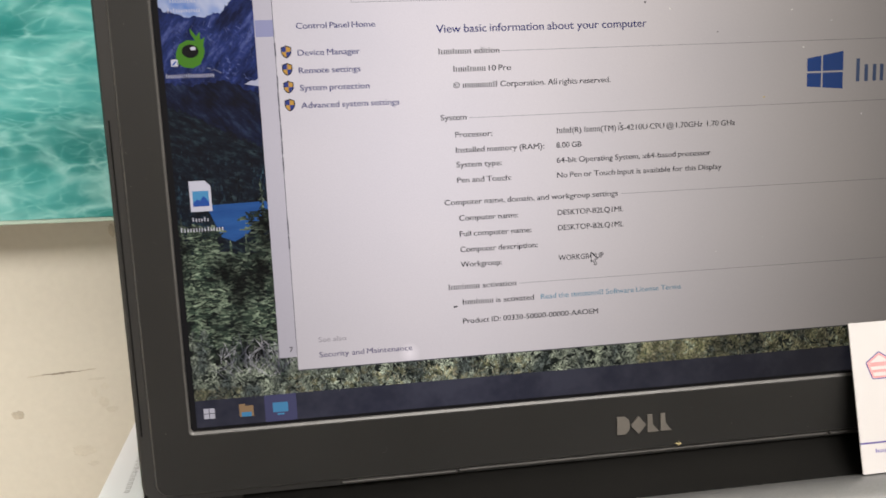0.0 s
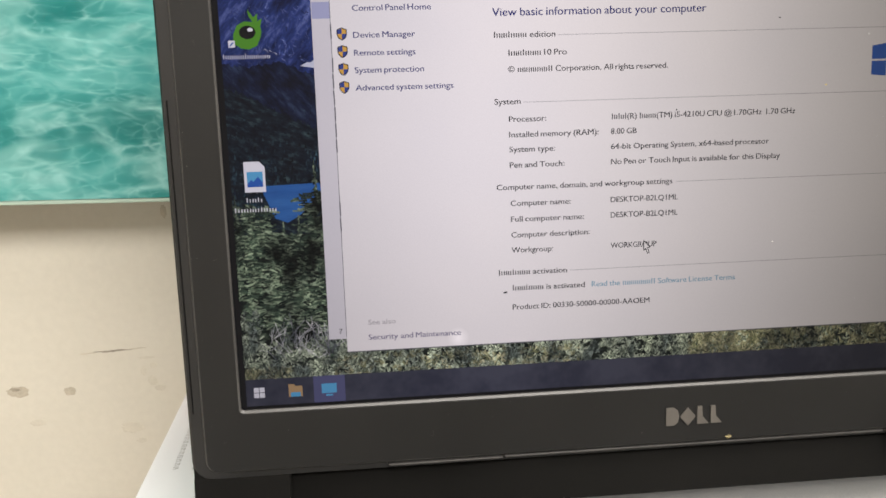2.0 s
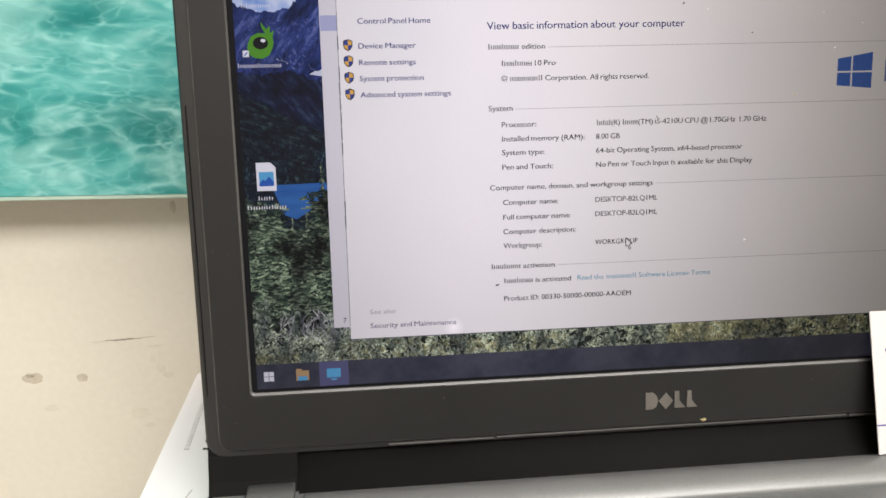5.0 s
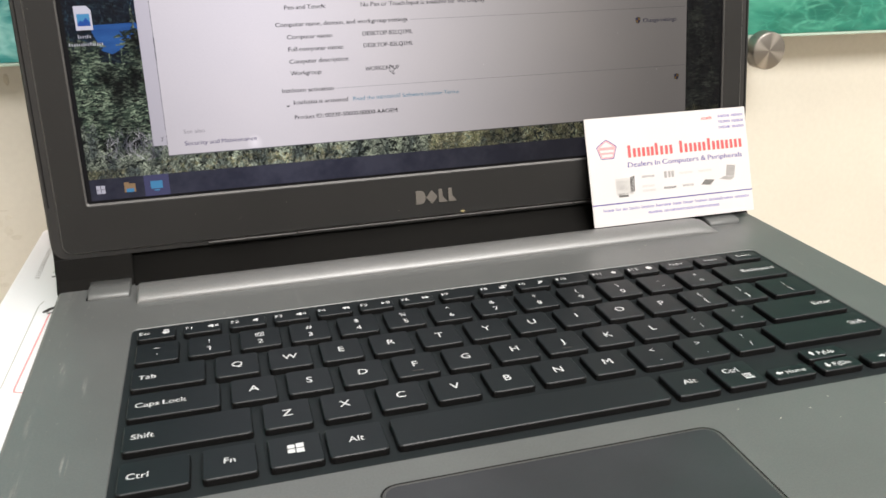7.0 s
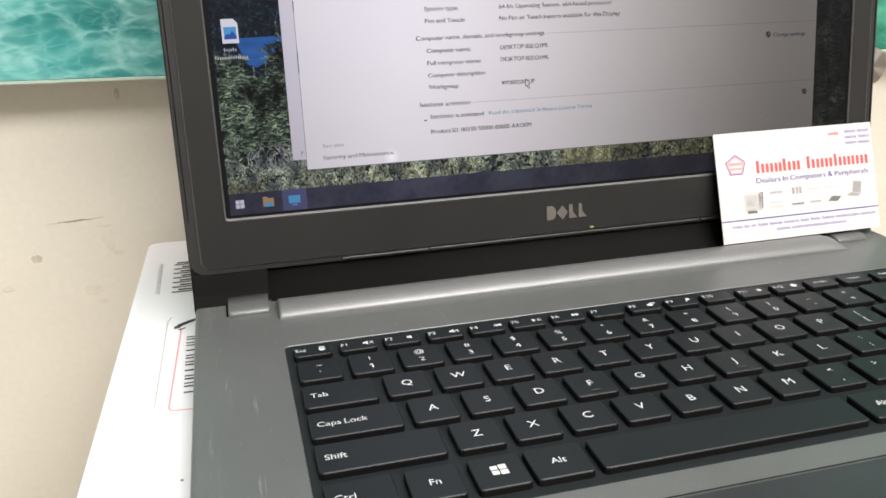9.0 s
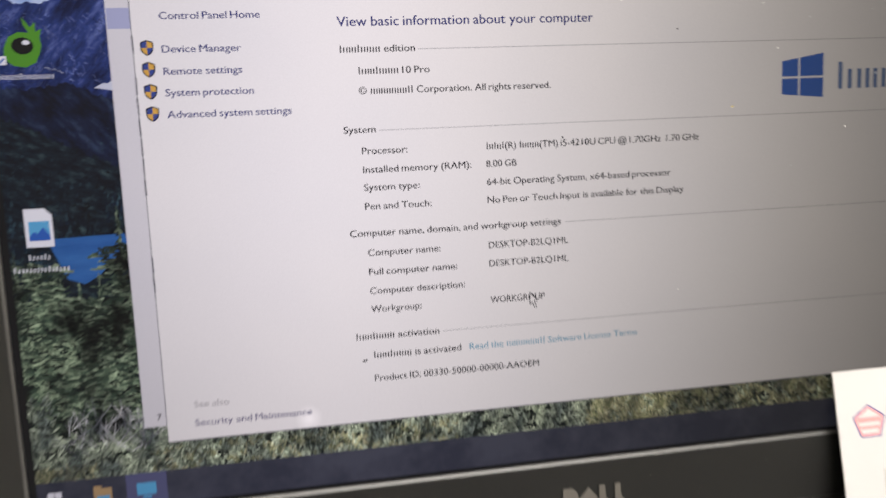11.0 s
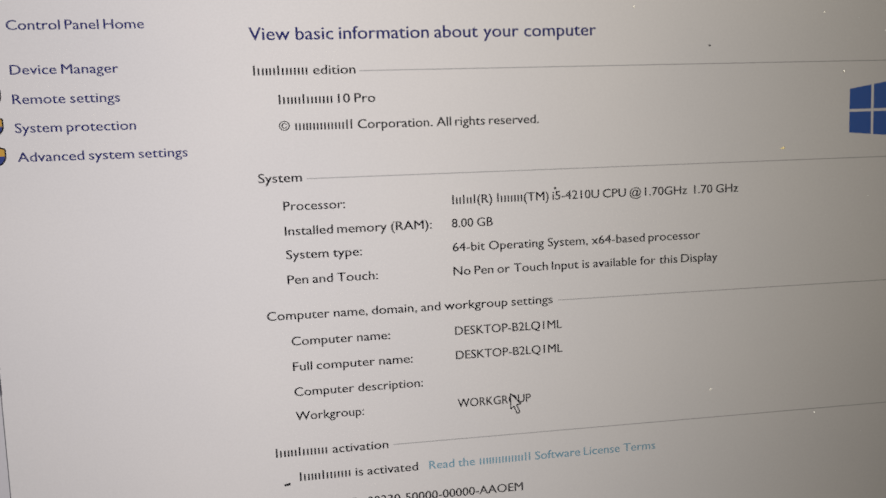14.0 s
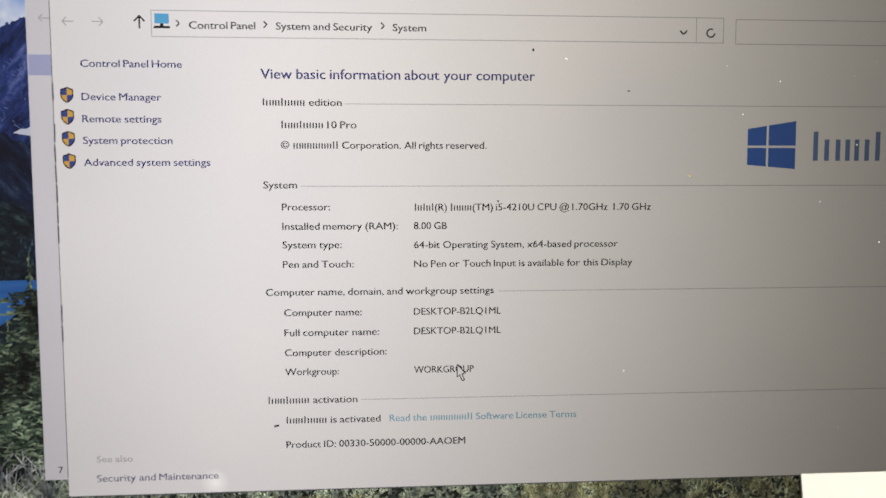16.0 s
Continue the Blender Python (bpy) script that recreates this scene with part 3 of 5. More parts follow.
def on_carton(x, y):
    """Carton coordinates of a place given in laptop coordinates."""
    dx, dy = x + 0.205, y - 0.236
    return dx * math.cos(CA) - dy * math.sin(CA), dx * math.sin(CA) + dy * math.cos(CA)


def carton_print(name, polys, material, label=""):
    part(name, sheet([[on_carton(*p) for p in q] for q in polys], BOX_H + 0.00012, False), material, carton, label)


red = [(-0.1832, 0.1075), (-0.1858, 0.0385), (-0.1855, 0.0362), (-0.1840, 0.0352), (-0.1600, 0.0325)]
carton_print("red_frame", [stroke(a, b, 0.0007) for a, b in zip(red, red[1:])], M_PINK, "thin red rounded frame")
hand = [(-0.1868, 0.1108), (-0.1860, 0.1090), (-0.1838, 0.1098), (-0.1835, 0.1112), (-0.1800, 0.1138), (-0.1740, 0.1175), (-0.1745, 0.1198), (-0.1800, 0.1172), (-0.1845, 0.1140)]
carton_print("handset_icon", [hand, [(-0.1846, 0.1082), (-0.1815, 0.1098), (-0.1810, 0.1088), (-0.1838, 0.1072)]], M_BLACKINK, "black telephone handset symbol")
digits = []
for i in range(9):
    y = 0.0462 + i * 0.0062
    digits += [rect(-0.1806, -0.1750, y, y + 0.0012), rect(-0.1806, -0.1750, y + 0.0026, y + 0.0036)] if i % 3 else [rect(-0.1806, -0.1750, y + 0.0012, y + 0.0024)]
carton_print("number_bars", digits, M_BLACKINK, "black bars of a printed number")
bold = []
rnd = random.Random(5)
for i in range(7):
    y = 0.1535 + i * 0.0066
    bold += [rect(-0.1890, -0.1780, y, y + 0.0016), rect(-0.1878 + 0.003 * rnd.random(), -0.1780, y + 0.0026, y + 0.0046)]
carton_print("bold_bars", bold, M_BLACKINK, "bold black bars of a printed title")
fine = []
for i in range(15):
    y = 0.1545 + i * 0.0030
    fine += [rect(-0.1972, -0.1950, y, y + 0.0004), rect(-0.1972, -0.1950, y + 0.0012, y + 0.0016), rect(-0.1953, -0.1950, y, y + 0.0016)]
carton_print("small_print_bars", fine, M_GREYINK, "grey bars of small print")
crease = [(-0.2065, 0.0322), (-0.1911, 0.0400), (-0.1895, 0.1178), (-0.1880, 0.1230)]
carton_print("crease_lines", [stroke(a, b, 0.0006) for a, b in zip(crease, crease[1:])], M_PALEINK, "faint grey printed outline")
carton_print("speck", [blotch(-0.1797, -0.011, 0.0006, 0.0006, 3)], M_DARKINK)

# ---- the laptop ----
laptop = empty("laptop", Matrix.Translation((0, 0, KT)), "open worn grey and black laptop computer standing on a carton", "laptop")

# base: body, deck with the keyboard well, feet
KX0, KX1, KY0, KY1 = -0.1404, 0.1448, -0.0706, 0.0452
DX, DY0, DY1 = 0.1750, -0.150, 0.1010
DZ = -0.0020            # deck, below the key tops


def ring(x0, x1, y0, y1, r, z, n=4):
    return [(x, y, z) for x, y in rrect(x0, x1, y0, y1, r, n)]


deck = loft([
    ring(KX0 + 0.0004, KX1 - 0.0004, KY0 + 0.0004, KY1 - 0.0004, 0.0020, -0.0040),
    ring(KX0, KX1, KY0, KY1, 0.0024, DZ - 0.0004),
    ring(KX0 - 0.0004, KX1 + 0.0004, KY0 - 0.0004, KY1 + 0.0004, 0.0028, DZ),
    ring(-DX + 0.0015, DX - 0.0015, DY0 + 0.0015, DY1, 0.0060, DZ),
    ring(-DX + 0.0004, DX - 0.0004, DY0 + 0.0004, DY1, 0.0070, DZ - 0.0005),
    ring(-DX, DX, DY0, DY1, 0.0074, DZ - 0.0016),
    ring(-DX + 0.0004, DX - 0.0004, DY0 + 0.0004, DY1, 0.0074, -0.0060)], False, False)
part("deck", deck, M_DECK, laptop, "grey painted palm rest and keyboard surround with rub marks")
under = loft([ring(-DX + 0.0006, DX - 0.0006, DY0 + 0.0006, DY1 - 0.0005, 0.0074, -0.0061),
              ring(-DX + 0.0012, DX - 0.0012, DY0 + 0.0012, DY1 - 0.0005, 0.0074, -0.0110),
              ring(-DX + 0.0080, DX - 0.0080, DY0 + 0.0080, DY1 - 0.0060, 0.0080, -0.0162)], True, True)
part("base_body", under, M_BLACK, laptop, "black lower case")
for x, y in ((-0.14, 0.08), (0.14, 0.08), (-0.14, -0.13), (0.14, -0.13)):
    part("rubber_foot", slab(x - 0.012, x + 0.012, y - 0.004, y + 0.004, -0.0175, -0.0150, 0.003), M_BLACK, laptop)
part("keyboard_tray", box(KX0 - 0.0003, KX1 + 0.0003, KY0 - 0.0003, KY1 + 0.0003, -0.0036, -0.0023), M_TRAY, laptop, "dark grey keyboard plate")
PX0, PX1, PY0, PY1 = -0.0644, 0.0420, -0.1445, -0.0828
pad = part("touchpad", slab(PX0, PX1, PY0, PY1, DZ - 0.001, DZ + 0.00035, 0.0045, 0.0003, 5), M_PAD, laptop, "dark worn touchpad")


def pad_ring(e, z):
    return ring(PX0 - e, PX1 + e, PY0 - e, PY1 + e, 0.0045 + e * 0.8, DZ + z, 5)


part("pad_edge", loft([pad_ring(0.0007, 0.00012), pad_ring(0.0, 0.00016)], False, False), M_EDGE, pad, "rubbed pad edge")
part("pad_groove", loft([pad_ring(0.0013, 0.00008), pad_ring(0.0007, 0.00010)], False, False), M_BLACK, pad, "black groove round the pad")

rnd = random.Random(8)
for x, y, ln in ((-0.1682, -0.022, 0.007), (-0.1532, 0.002, 0.006), (-0.1672, -0.052, 0.006), (-0.1630, 0.020, 0.004), (-0.1660, 0.045, 0.004), (-0.1545, -0.040, 0.005), (0.1560, 0.030, 0.008), (0.1622, 0.012, 0.007), (0.1080, 0.0560, 0.002), (-0.1480, 0.0600, 0.0016), (-0.1385, 0.0585, 0.0012), (-0.1250, 0.0610, 0.0014), (-0.1600, 0.0680, 0.0016), (-0.1050, 0.0480, 0.0012)):
    for k in range(3):
        pts = [(u, v, DZ + 0.00006 + 0.00002 * k) for u, v in blotch(x + rnd.uniform(-0.0012, 0.0012), y + rnd.uniform(-0.006, 0.006), 0.00012 + 0.00022 * rnd.random(), ln * rnd.uniform(0.4, 1.1), rnd.randint(0, 999), 24, 0.4)]
        part("scuff_mark", loft([pts], False, True), M_SCUFF, laptop, "pale rub mark")

# hinge cover: a long rounded ridge behind the keyboard, and a small block on either hinge
prof = [(0.0711, DZ - 0.0006)] + [(0.0810 - 0.0098 * math.cos(radians(t)), DZ + 0.0048 * math.sin(radians(t))) for t in (3, 8, 14, 21, 28, 36, 45, 55, 66, 78)]
prof += [(0.0810 + 0.009 * t, 0.0028 - 0.0035 * t ** 1.6) for t in (0.0, 0.15, 0.3, 0.45, 0.6, 0.75, 0.9, 1.0)] + [(0.0903, -0.0022), (0.0904, -0.0050)]
bar = bmesh.new()
cols = []
for x, f in ((-0.1402, 0.55), (-0.1396, 0.9), (-0.1388, 1.0), (0.0, 1.0), (0.1310, 1.0), (0.1350, 0.94), (0.1390, 0.72), (0.1430, 0.1)):
    cols.append([bar.verts.new((x + (0.0 if f > 0.5 else (y - 0.072) * -0.25), y, DZ + (z - DZ) * f if z > DZ else z)) for y, z in prof])
for a, b in zip(cols, cols[1:]):
    for i in range(len(prof) - 1):
        bar.faces.new((a[i], b[i], b[i + 1], a[i + 1]))
bar.faces.new(cols[0])
bar.faces.new(list(reversed(cols[-1])))
part("hinge_cover", bar, M_BAR, laptop, "long rounded grey hinge cover", True)
for x0, x1 in ((-0.1610, -0.1436), (0.1436, 0.1610)):
    side = [(0.0798, -0.0030), (0.0799, -0.0014), (0.0804, -0.0004), (0.0815, 0.0002), (0.0834, 0.0006), (0.0870, 0.0008), (0.0955, 0.0008), (0.0955, -0.0030)]
    rows = [[(x, 0.0878 + (y - 0.0878) * k, z if z < DZ else DZ + (z - DZ) * k) for y, z in side] for x, k in ((x0, 0.93), (x0 + 0.0004, 0.98), (x0 + 0.0012, 1.0), (x1 - 0.0012, 1.0), (x1 - 0.0004, 0.98), (x1, 0.93))]
    part("hinge_slot", box(x0 - 0.0009, x0 - 0.0001, 0.0805, 0.0950, DZ - 0.0004, DZ + 0.0003), M_BLACK, laptop, "dark slot beside the hinge block")
    part("hinge_block", loft(rows, True, True), M_DECK, laptop, "rounded grey hinge block", True)
spine = [(0.0906, -0.0060), (0.0906, -0.0030), (0.0925, -0.0014), (0.0950, 0.0002), (0.0975, 0.0024), (0.1000, 0.0055), (0.1020, 0.0095), (0.1040, 0.0165), (0.1120, 0.0165), (0.1120, -0.0150), (0.0906, -0.0150)]
part("rear_spine", loft([[(x, y, z) for y, z in spine] for x in (-0.1423, 0.1423)], True, True), M_SPINE, laptop, "rounded dark hinge spine under the lid", True)

# lid: shell, bezel with a chamfered opening, legs at the hinges, bumper strips
LX, LTOP = 0.1756, 0.1960


def lring(x0, x1, h0, h1, r, y, n=4):
    return [(x, y, h) for x, h in rrect(x0, x1, h0, h1, r, n)]


def lid_part(name, bm, material, label="", smooth=False):
    ob = part(name, bm, material, laptop, label, smooth)
    ob.matrix_basis = LID
    return ob


S0, S1, T1 = SCR_X0 - 0.0006, SCR_X1 + 0.0006, SCR_H1 + 0.0006
lid_part("screen_rim", loft([lring(S0, S1, 0.0003, T1, 0.0012, 0.0009), lring(S0 - 0.0001, S1 + 0.0001, 0.0001, T1 + 0.0001, 0.0012, -0.0006),
                             lring(S0 - 0.0007, S1 + 0.0007, -0.0007, T1 + 0.0006, 0.0016, -0.0011)], False, False), M_EDGE, "lighter worn edge round the display")
lid_part("bezel", loft([lring(S0 - 0.0007, S1 + 0.0007, -0.0007, T1 + 0.0006, 0.0016, -0.0011),
                        lring(S0 - 0.0010, S1 + 0.0010, -0.0012, T1 + 0.0009, 0.0018, -0.0012),
                        lring(-0.1702, 0.1702, -0.0211, LTOP - 0.004, 0.0040, -0.0014)], False, False), M_BEZEL, "dark grey matt bezel with dust in its edges")
# The bright line on the bezel's edge is a highlight given as lighter colour.
lid_part("bezel_edge", loft([lring(-0.1702, 0.1702, -0.0211, LTOP - 0.004, 0.0040, -0.0014),
                             lring(-0.1706, 0.1706, -0.0215, LTOP - 0.0036, 0.0044, -0.0011),
                             lring(-0.1709, 0.1709, -0.0218, LTOP - 0.0033, 0.0046, -0.0004)], False, False), M_EDGE, "thin rubbed edge of the bezel")
lid_part("lid_shell", loft([lring(-0.1709, 0.1709, -0.0218, LTOP - 0.0033, 0.0046, -0.0004),
                            lring(-0.1748, 0.1748, -0.0238, LTOP - 0.0008, 0.0060, -0.0003),
                            lring(-LX, LX, -0.0243, LTOP, 0.0064, 0.0006),
                            lring(-LX, LX, -0.0243, LTOP, 0.0064, 0.0040),
                            lring(-LX + 0.003, LX - 0.003, -0.0200, LTOP - 0.003, 0.0060, 0.0075)], False, True), M_SHELL, "dark grey lid shell")
for s in (-1, 1):
    a, b = sorted((s * 0.1754, s * 0.1424))
    foot = [(0.0002, -0.0150), (0.0002, -0.0236), (-0.0006, -0.0243), (-0.0024, -0.0330), (-0.0049, -0.0374), (-0.0052, -0.0385), (-0.0045, -0.0400), (0.0070, -0.0400), (0.0070, -0.0150)]
    rows = [[(x, 0.0070 + (y - 0.0070) * k, h) for y, h in foot] for x, k in ((a, 0.90), (a + 0.0006, 1.0), (b - 0.0006, 1.0), (b, 0.90))]
    lid_part("lid_leg", loft(rows, True, True), M_SPINE, "dark lid foot at the hinge")
    lid_part("side_seam", box(*sorted((s * 0.17395, s * 0.1735)), -0.0007, 0.0002, 0.0000, 0.1050, 0.0002), M_BLACK, "dark seam of the lid edge")
for a, b, y in ((-0.1085, -0.0680, -0.0016), (-0.0672, 0.0740, -0.0010), (0.0748, 0.1400, -0.0014)):
    lid_part("bumper_strip", box(a, b, y, 0.0010, -0.0233, -0.0222, 0.0004), M_STRIP, "dull rubbed strip under the bezel")

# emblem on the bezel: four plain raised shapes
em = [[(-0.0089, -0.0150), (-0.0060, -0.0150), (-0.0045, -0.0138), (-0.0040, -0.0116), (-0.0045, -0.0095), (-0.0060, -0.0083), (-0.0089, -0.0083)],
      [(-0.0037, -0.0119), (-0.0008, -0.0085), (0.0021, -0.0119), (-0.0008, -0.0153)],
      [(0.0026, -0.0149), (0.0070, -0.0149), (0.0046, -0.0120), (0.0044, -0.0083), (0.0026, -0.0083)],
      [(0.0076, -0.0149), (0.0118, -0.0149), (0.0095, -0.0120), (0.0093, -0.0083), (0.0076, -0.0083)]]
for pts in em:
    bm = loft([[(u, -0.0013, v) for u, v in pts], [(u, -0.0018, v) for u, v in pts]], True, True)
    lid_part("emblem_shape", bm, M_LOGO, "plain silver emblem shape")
lid_part("yellow_residue", loft([[(u, -0.0012, v) for u, v in blotch(0.0147, -0.0206, 0.0013, 0.0009, 9, 12, 0.5)], [(0.0147 + (u - 0.0147) * 0.5, -0.0019, -0.0206 + (v + 0.0206) * 0.5) for u, v in blotch(0.0147, -0.0206, 0.0013, 0.0009, 9, 12, 0.5)]], True, True), M_YELLOW, "crumb of yellow residue")

curl = [(-0.0935 + 0.0013 * math.cos(radians(a)), -0.0117 + 0.0013 * math.sin(radians(a))) for a in range(-100, 60, 20)]
hair = bmesh.new()
for a, b in zip(curl, curl[1:]):
    hair.faces.new([hair.verts.new((u, -0.00160, v)) for u, v in stroke(a, b, 0.00011)])
lid_part("hair", hair, M_STRIP, "short curled hair stuck to the bezel")

# ---- the display and what it shows ----
screen = lid_part("screen", box(SCR_X0 - 0.002, SCR_X1 + 0.002, 0.0, 0.0006, 0.0002, SCR_H1 + 0.002), L_BLACK, "lit display showing a system information window over a mountain wallpaper")


def show(name, bm, material, label=""):
    return part(name, bm, material, screen, label)


U = 0.00002                      # one layer of the picture
W0, W1 = SCR_X0 + 0.0014, SCR_X1 - 0.0006    # wallpaper's sides
H0, H1 = 0.0014, SCR_H1
show("wallpaper_ground", sheet([rect(W0, W1, H0, 0.066)], U), L_GROUND, "rough dark ground of the wallpaper photo")
show("wallpaper_sky", sheet([rect(W0, W1, 0.128, H1)], U), L_SKY, "blue sky with clouds")


def ridge(points, base, seed, jag=0.0012, n=14):
    """A jagged skyline through the points, down to base."""
    rnd = random.Random(seed)
    top = []
    for (xa, ya), (xb, yb) in zip(points, points[1:]):
        for i in range(n):
            t = i / n
            top.append((xa + (xb - xa) * t, ya + (yb - ya) * t + jag * (rnd.random() - 0.5)))
    top.append(points[-1])
    return [(top[0][0], base)] + [(top[-1][0], base)] + top[::-1]


show("wallpaper_ridge", sheet([ridge([(W0, 0.1385), (-0.146, 0.1355), (-0.137, 0.1370), (-0.132, 0.1415), (-0.126, 0.1440), (-0.118, 0.1440), (-0.05, 0.150), (0.05, 0.146), (0.10, 0.152), (W1, 0.156)], 0.100, 2)], 2 * U), L_RIDGE, "deep blue mountain ridge")
show("wallpaper_slope", sheet([ridge([(W0, 0.1160), (-0.148, 0.1145), (-0.138, 0.1160), (-0.128, 0.1120), (-0.118, 0.110), (0.06, 0.120), (0.13, 0.134), (0.142, 0.1480), (0.149, 0.130), (W1, 0.1400)], 0.062, 3)], 3 * U), L_SLOPE, "dark shaded mountain slope")
snow = [[(-0.1310, 0.1146), (-0.1290, 0.1142), (-0.1264, 0.1138), (-0.1262, 0.1166), (-0.1276, 0.1156), (-0.1288, 0.1157)]]
rnd = random.Random(8)
for i in range(2, 7):
    cx, cy = -0.1440 + 0.0009 * i, 0.1205 - 0.00030 * i + 0.0006 * rnd.random()
    snow.append(stroke((cx, cy), (cx + rnd.uniform(0.0004, 0.0010), cy - rnd.uniform(0.0001, 0.0006)), rnd.uniform(0.00006, 0.00020)))
show("wallpaper_snow", sheet(snow, 4.5 * U), L_SNOW, "broken snow patches")
streaks = []
for _ in range(420):
    cx, cy, ln = rnd.uniform(W0 + 0.003, -0.120), rnd.uniform(0.114, 0.1335), rnd.uniform(0.0005, 0.0018)
    t = radians(rnd.choice((-58, -40, 62)) + rnd.uniform(-24, 24))
    streaks.append(stroke((cx, cy), (max(cx + ln * math.cos(t), W0), cy + ln * math.sin(t)), rnd.uniform(0.00008, 0.00026)))
tagged(show("wallpaper_bare_rock", sheet(streaks, 2.5 * U), L_STREAK, "pale and dark streaks of bare rock"), kind="stuff")
trees = []
for _ in range(900):
    cx = rnd.uniform(W0 + 0.0006, -0.119)
    top = 0.1150 - 0.10 * max(0.0, cx + 0.1400)
    cy = 0.066 + (top - 0.067) * rnd.random() ** 1.7
    hh = rnd.uniform(0.0008, 0.0030) * (0.11 - cy) / 0.035
    trees.append([(cx - hh * 0.22, cy), (cx + hh * 0.22, cy), (cx + hh * 0.05, cy + hh)])
tagged(show("wallpaper_far_forest", sheet(trees, 5 * U), L_FARTREE, "dark far conifers on the slope"), kind="stuff")
show("wallpaper_far_wood", sheet([ridge([(W0, 0.1085), (-0.150, 0.1060), (-0.142, 0.1020), (-0.134, 0.0975), (-0.126, 0.0940), (-0.118, 0.092), (0.0, 0.09), (0.13, 0.098), (W1, 0.103)], 0.0600, 4, 0.0016, 24)], 4 * U), L_WOOD, "far dark conifer wood")
show("wallpaper_lake", sheet([[(-0.1460, 0.0760), (-0.1445, 0.0764), (-0.1270, 0.0768), (-0.1262, 0.0735), (-0.1292, 0.0712), (-0.1322, 0.0680), (-0.1340, 0.0662), (-0.1380, 0.0640), (-0.1420, 0.0656), (-0.1438, 0.0700), (-0.1452, 0.0735)]], 6 * U), L_LAKE, "bright blue lake")


def fir(bx, by, height, width, rnd, polys):
    """A ragged conifer from drooping branch slivers."""
    n = int(height / 0.00095)
    for i in range(n):
        t = i / n
        y = by + height * t
        for s in (-1, 1):
            for k in range(2):
                half = width / 2 * (1 - t) ** 0.8 * (0.35 + 0.95 * rnd.random())
                y = by + height * t + 0.0016 * (rnd.random() - 0.5)
                ex = bx + s * half * (0.5 + 0.5 * k)
                dy = -0.0005 + 0.0012 * (rnd.random() - 0.5)
                th = 0.00060 + 0.0007 * rnd.random()
                polys.append([(bx, y - th / 2), (ex, y + dy), (bx + (ex - bx) * 0.75, y + dy + th * 0.8), (bx, y + th)])


rnd = random.Random(21)
for bx, by, hh, ww in ((-0.1548, 0.040, 0.034, 0.0075), (-0.1500, 0.044, 0.026, 0.0075), (-0.1520, 0.022, 0.030, 0.009), (-0.1440, 0.024, 0.042, 0.011), (-0.1395, 0.034, 0.030, 0.009),
                       (-0.1345, 0.024, 0.042, 0.010), (-0.1285, 0.036, 0.048, 0.010), (-0.1300, 0.018, 0.030, 0.012), (-0.1390, 0.018, 0.024, 0.011), (0.1400, 0.022, 0.050, 0.014), (0.1470, 0.020, 0.070, 0.016), (0.1540, 0.020, 0.062, 0.015), (0.1430, 0.05, 0.050, 0.012), (0.1560, 0.06, 0.06, 0.012)):
    branches = []
    fir(bx, by, hh, ww, rnd, branches)
    show("wallpaper_fir", sheet([[(min(max(u, W0), W1), v) for u, v in q] for q in branches], (7 + 0.08 * rnd.random()) * U), L_FIR if bx < 0 else L_DIMMED_FIR, "ragged green conifer" if bx < 0 else "dim grey-green conifer")


def scatter(x0, x1, y0, y1, count, size, rnd):
    """Tufts of short blades that fan out upwards."""
    polys = []
    for _ in range(count):
        cx, cy = rnd.uniform(x0, x1), rnd.uniform(y0, y1)
        for k in range(5):
            t, s = radians(rnd.uniform(10, 170)), size * rnd.uniform(0.6, 1.9)
            bx, by = cx + size * rnd.uniform(-0.7, 0.7), cy + size * rnd.uniform(-0.5, 0.5)
            blade = stroke((bx, by), (bx + s * math.cos(t), by + s * math.sin(t)), size * rnd.uniform(0.22, 0.55))
            polys.append([(min(max(u, W0), W1), max(v, H0)) for u, v in blade])
    return polys


rnd = random.Random(29)
needles, dim_needles = [], []
for x0, x1, lo, hi, count in ((W0, -0.118, 0.020, 0.060, 1500), (W0, -0.143, 0.055, 0.070, 260), (-0.134, -0.118, 0.055, 0.074, 260), (0.135, W1, 0.020, 0.090, 700)):
    for _ in range(count):
        bx, by, ln = rnd.uniform(x0, x1), rnd.uniform(lo, hi), rnd.uniform(0.0010, 0.0034)
        t = radians(rnd.choice((0, 180)) + rnd.uniform(-38, 38))
        q = stroke((bx, by), (bx + ln * math.cos(t), by + ln * math.sin(t) * 0.8), rnd.uniform(0.0003, 0.0008))
        (needles if bx < 0 else dim_needles).append([(min(max(u, W0), W1), v) for u, v in q])
tagged(show("wallpaper_forest", sheet(needles, 7.5 * U), L_FIR, "tangle of green conifer branches"), kind="stuff")
tagged(show("wallpaper_dim_forest", sheet(dim_needles, 7.5 * U), L_DIMMED_FIR, "tangle of dim conifer branches"), kind="stuff")
rnd = random.Random(31)
shrubs = scatter(W0, -0.118, 0.010, 0.023, 420, 0.0010, rnd) + scatter(W0, -0.150, 0.020, 0.034, 60, 0.0010, rnd) + scatter(-0.12, 0.02, 0.009, 0.021, 1300, 0.0010, rnd) + scatter(0.02, W1, 0.009, 0.021, 500, 0.0011, rnd)
tagged(show("wallpaper_shrubs", sheet(shrubs, 8 * U), L_SHRUB, "grey-green shrubs"), kind="stuff")
dry = scatter(-0.125, -0.04, 0.009, 0.017, 160, 0.0009, rnd) + scatter(0.0, 0.035, 0.009, 0.020, 330, 0.0010, rnd) + scatter(0.035, W1, 0.010, 0.021, 520, 0.0011, rnd) + scatter(W0, -0.14, 0.010, 0.014, 60, 0.0008, rnd)
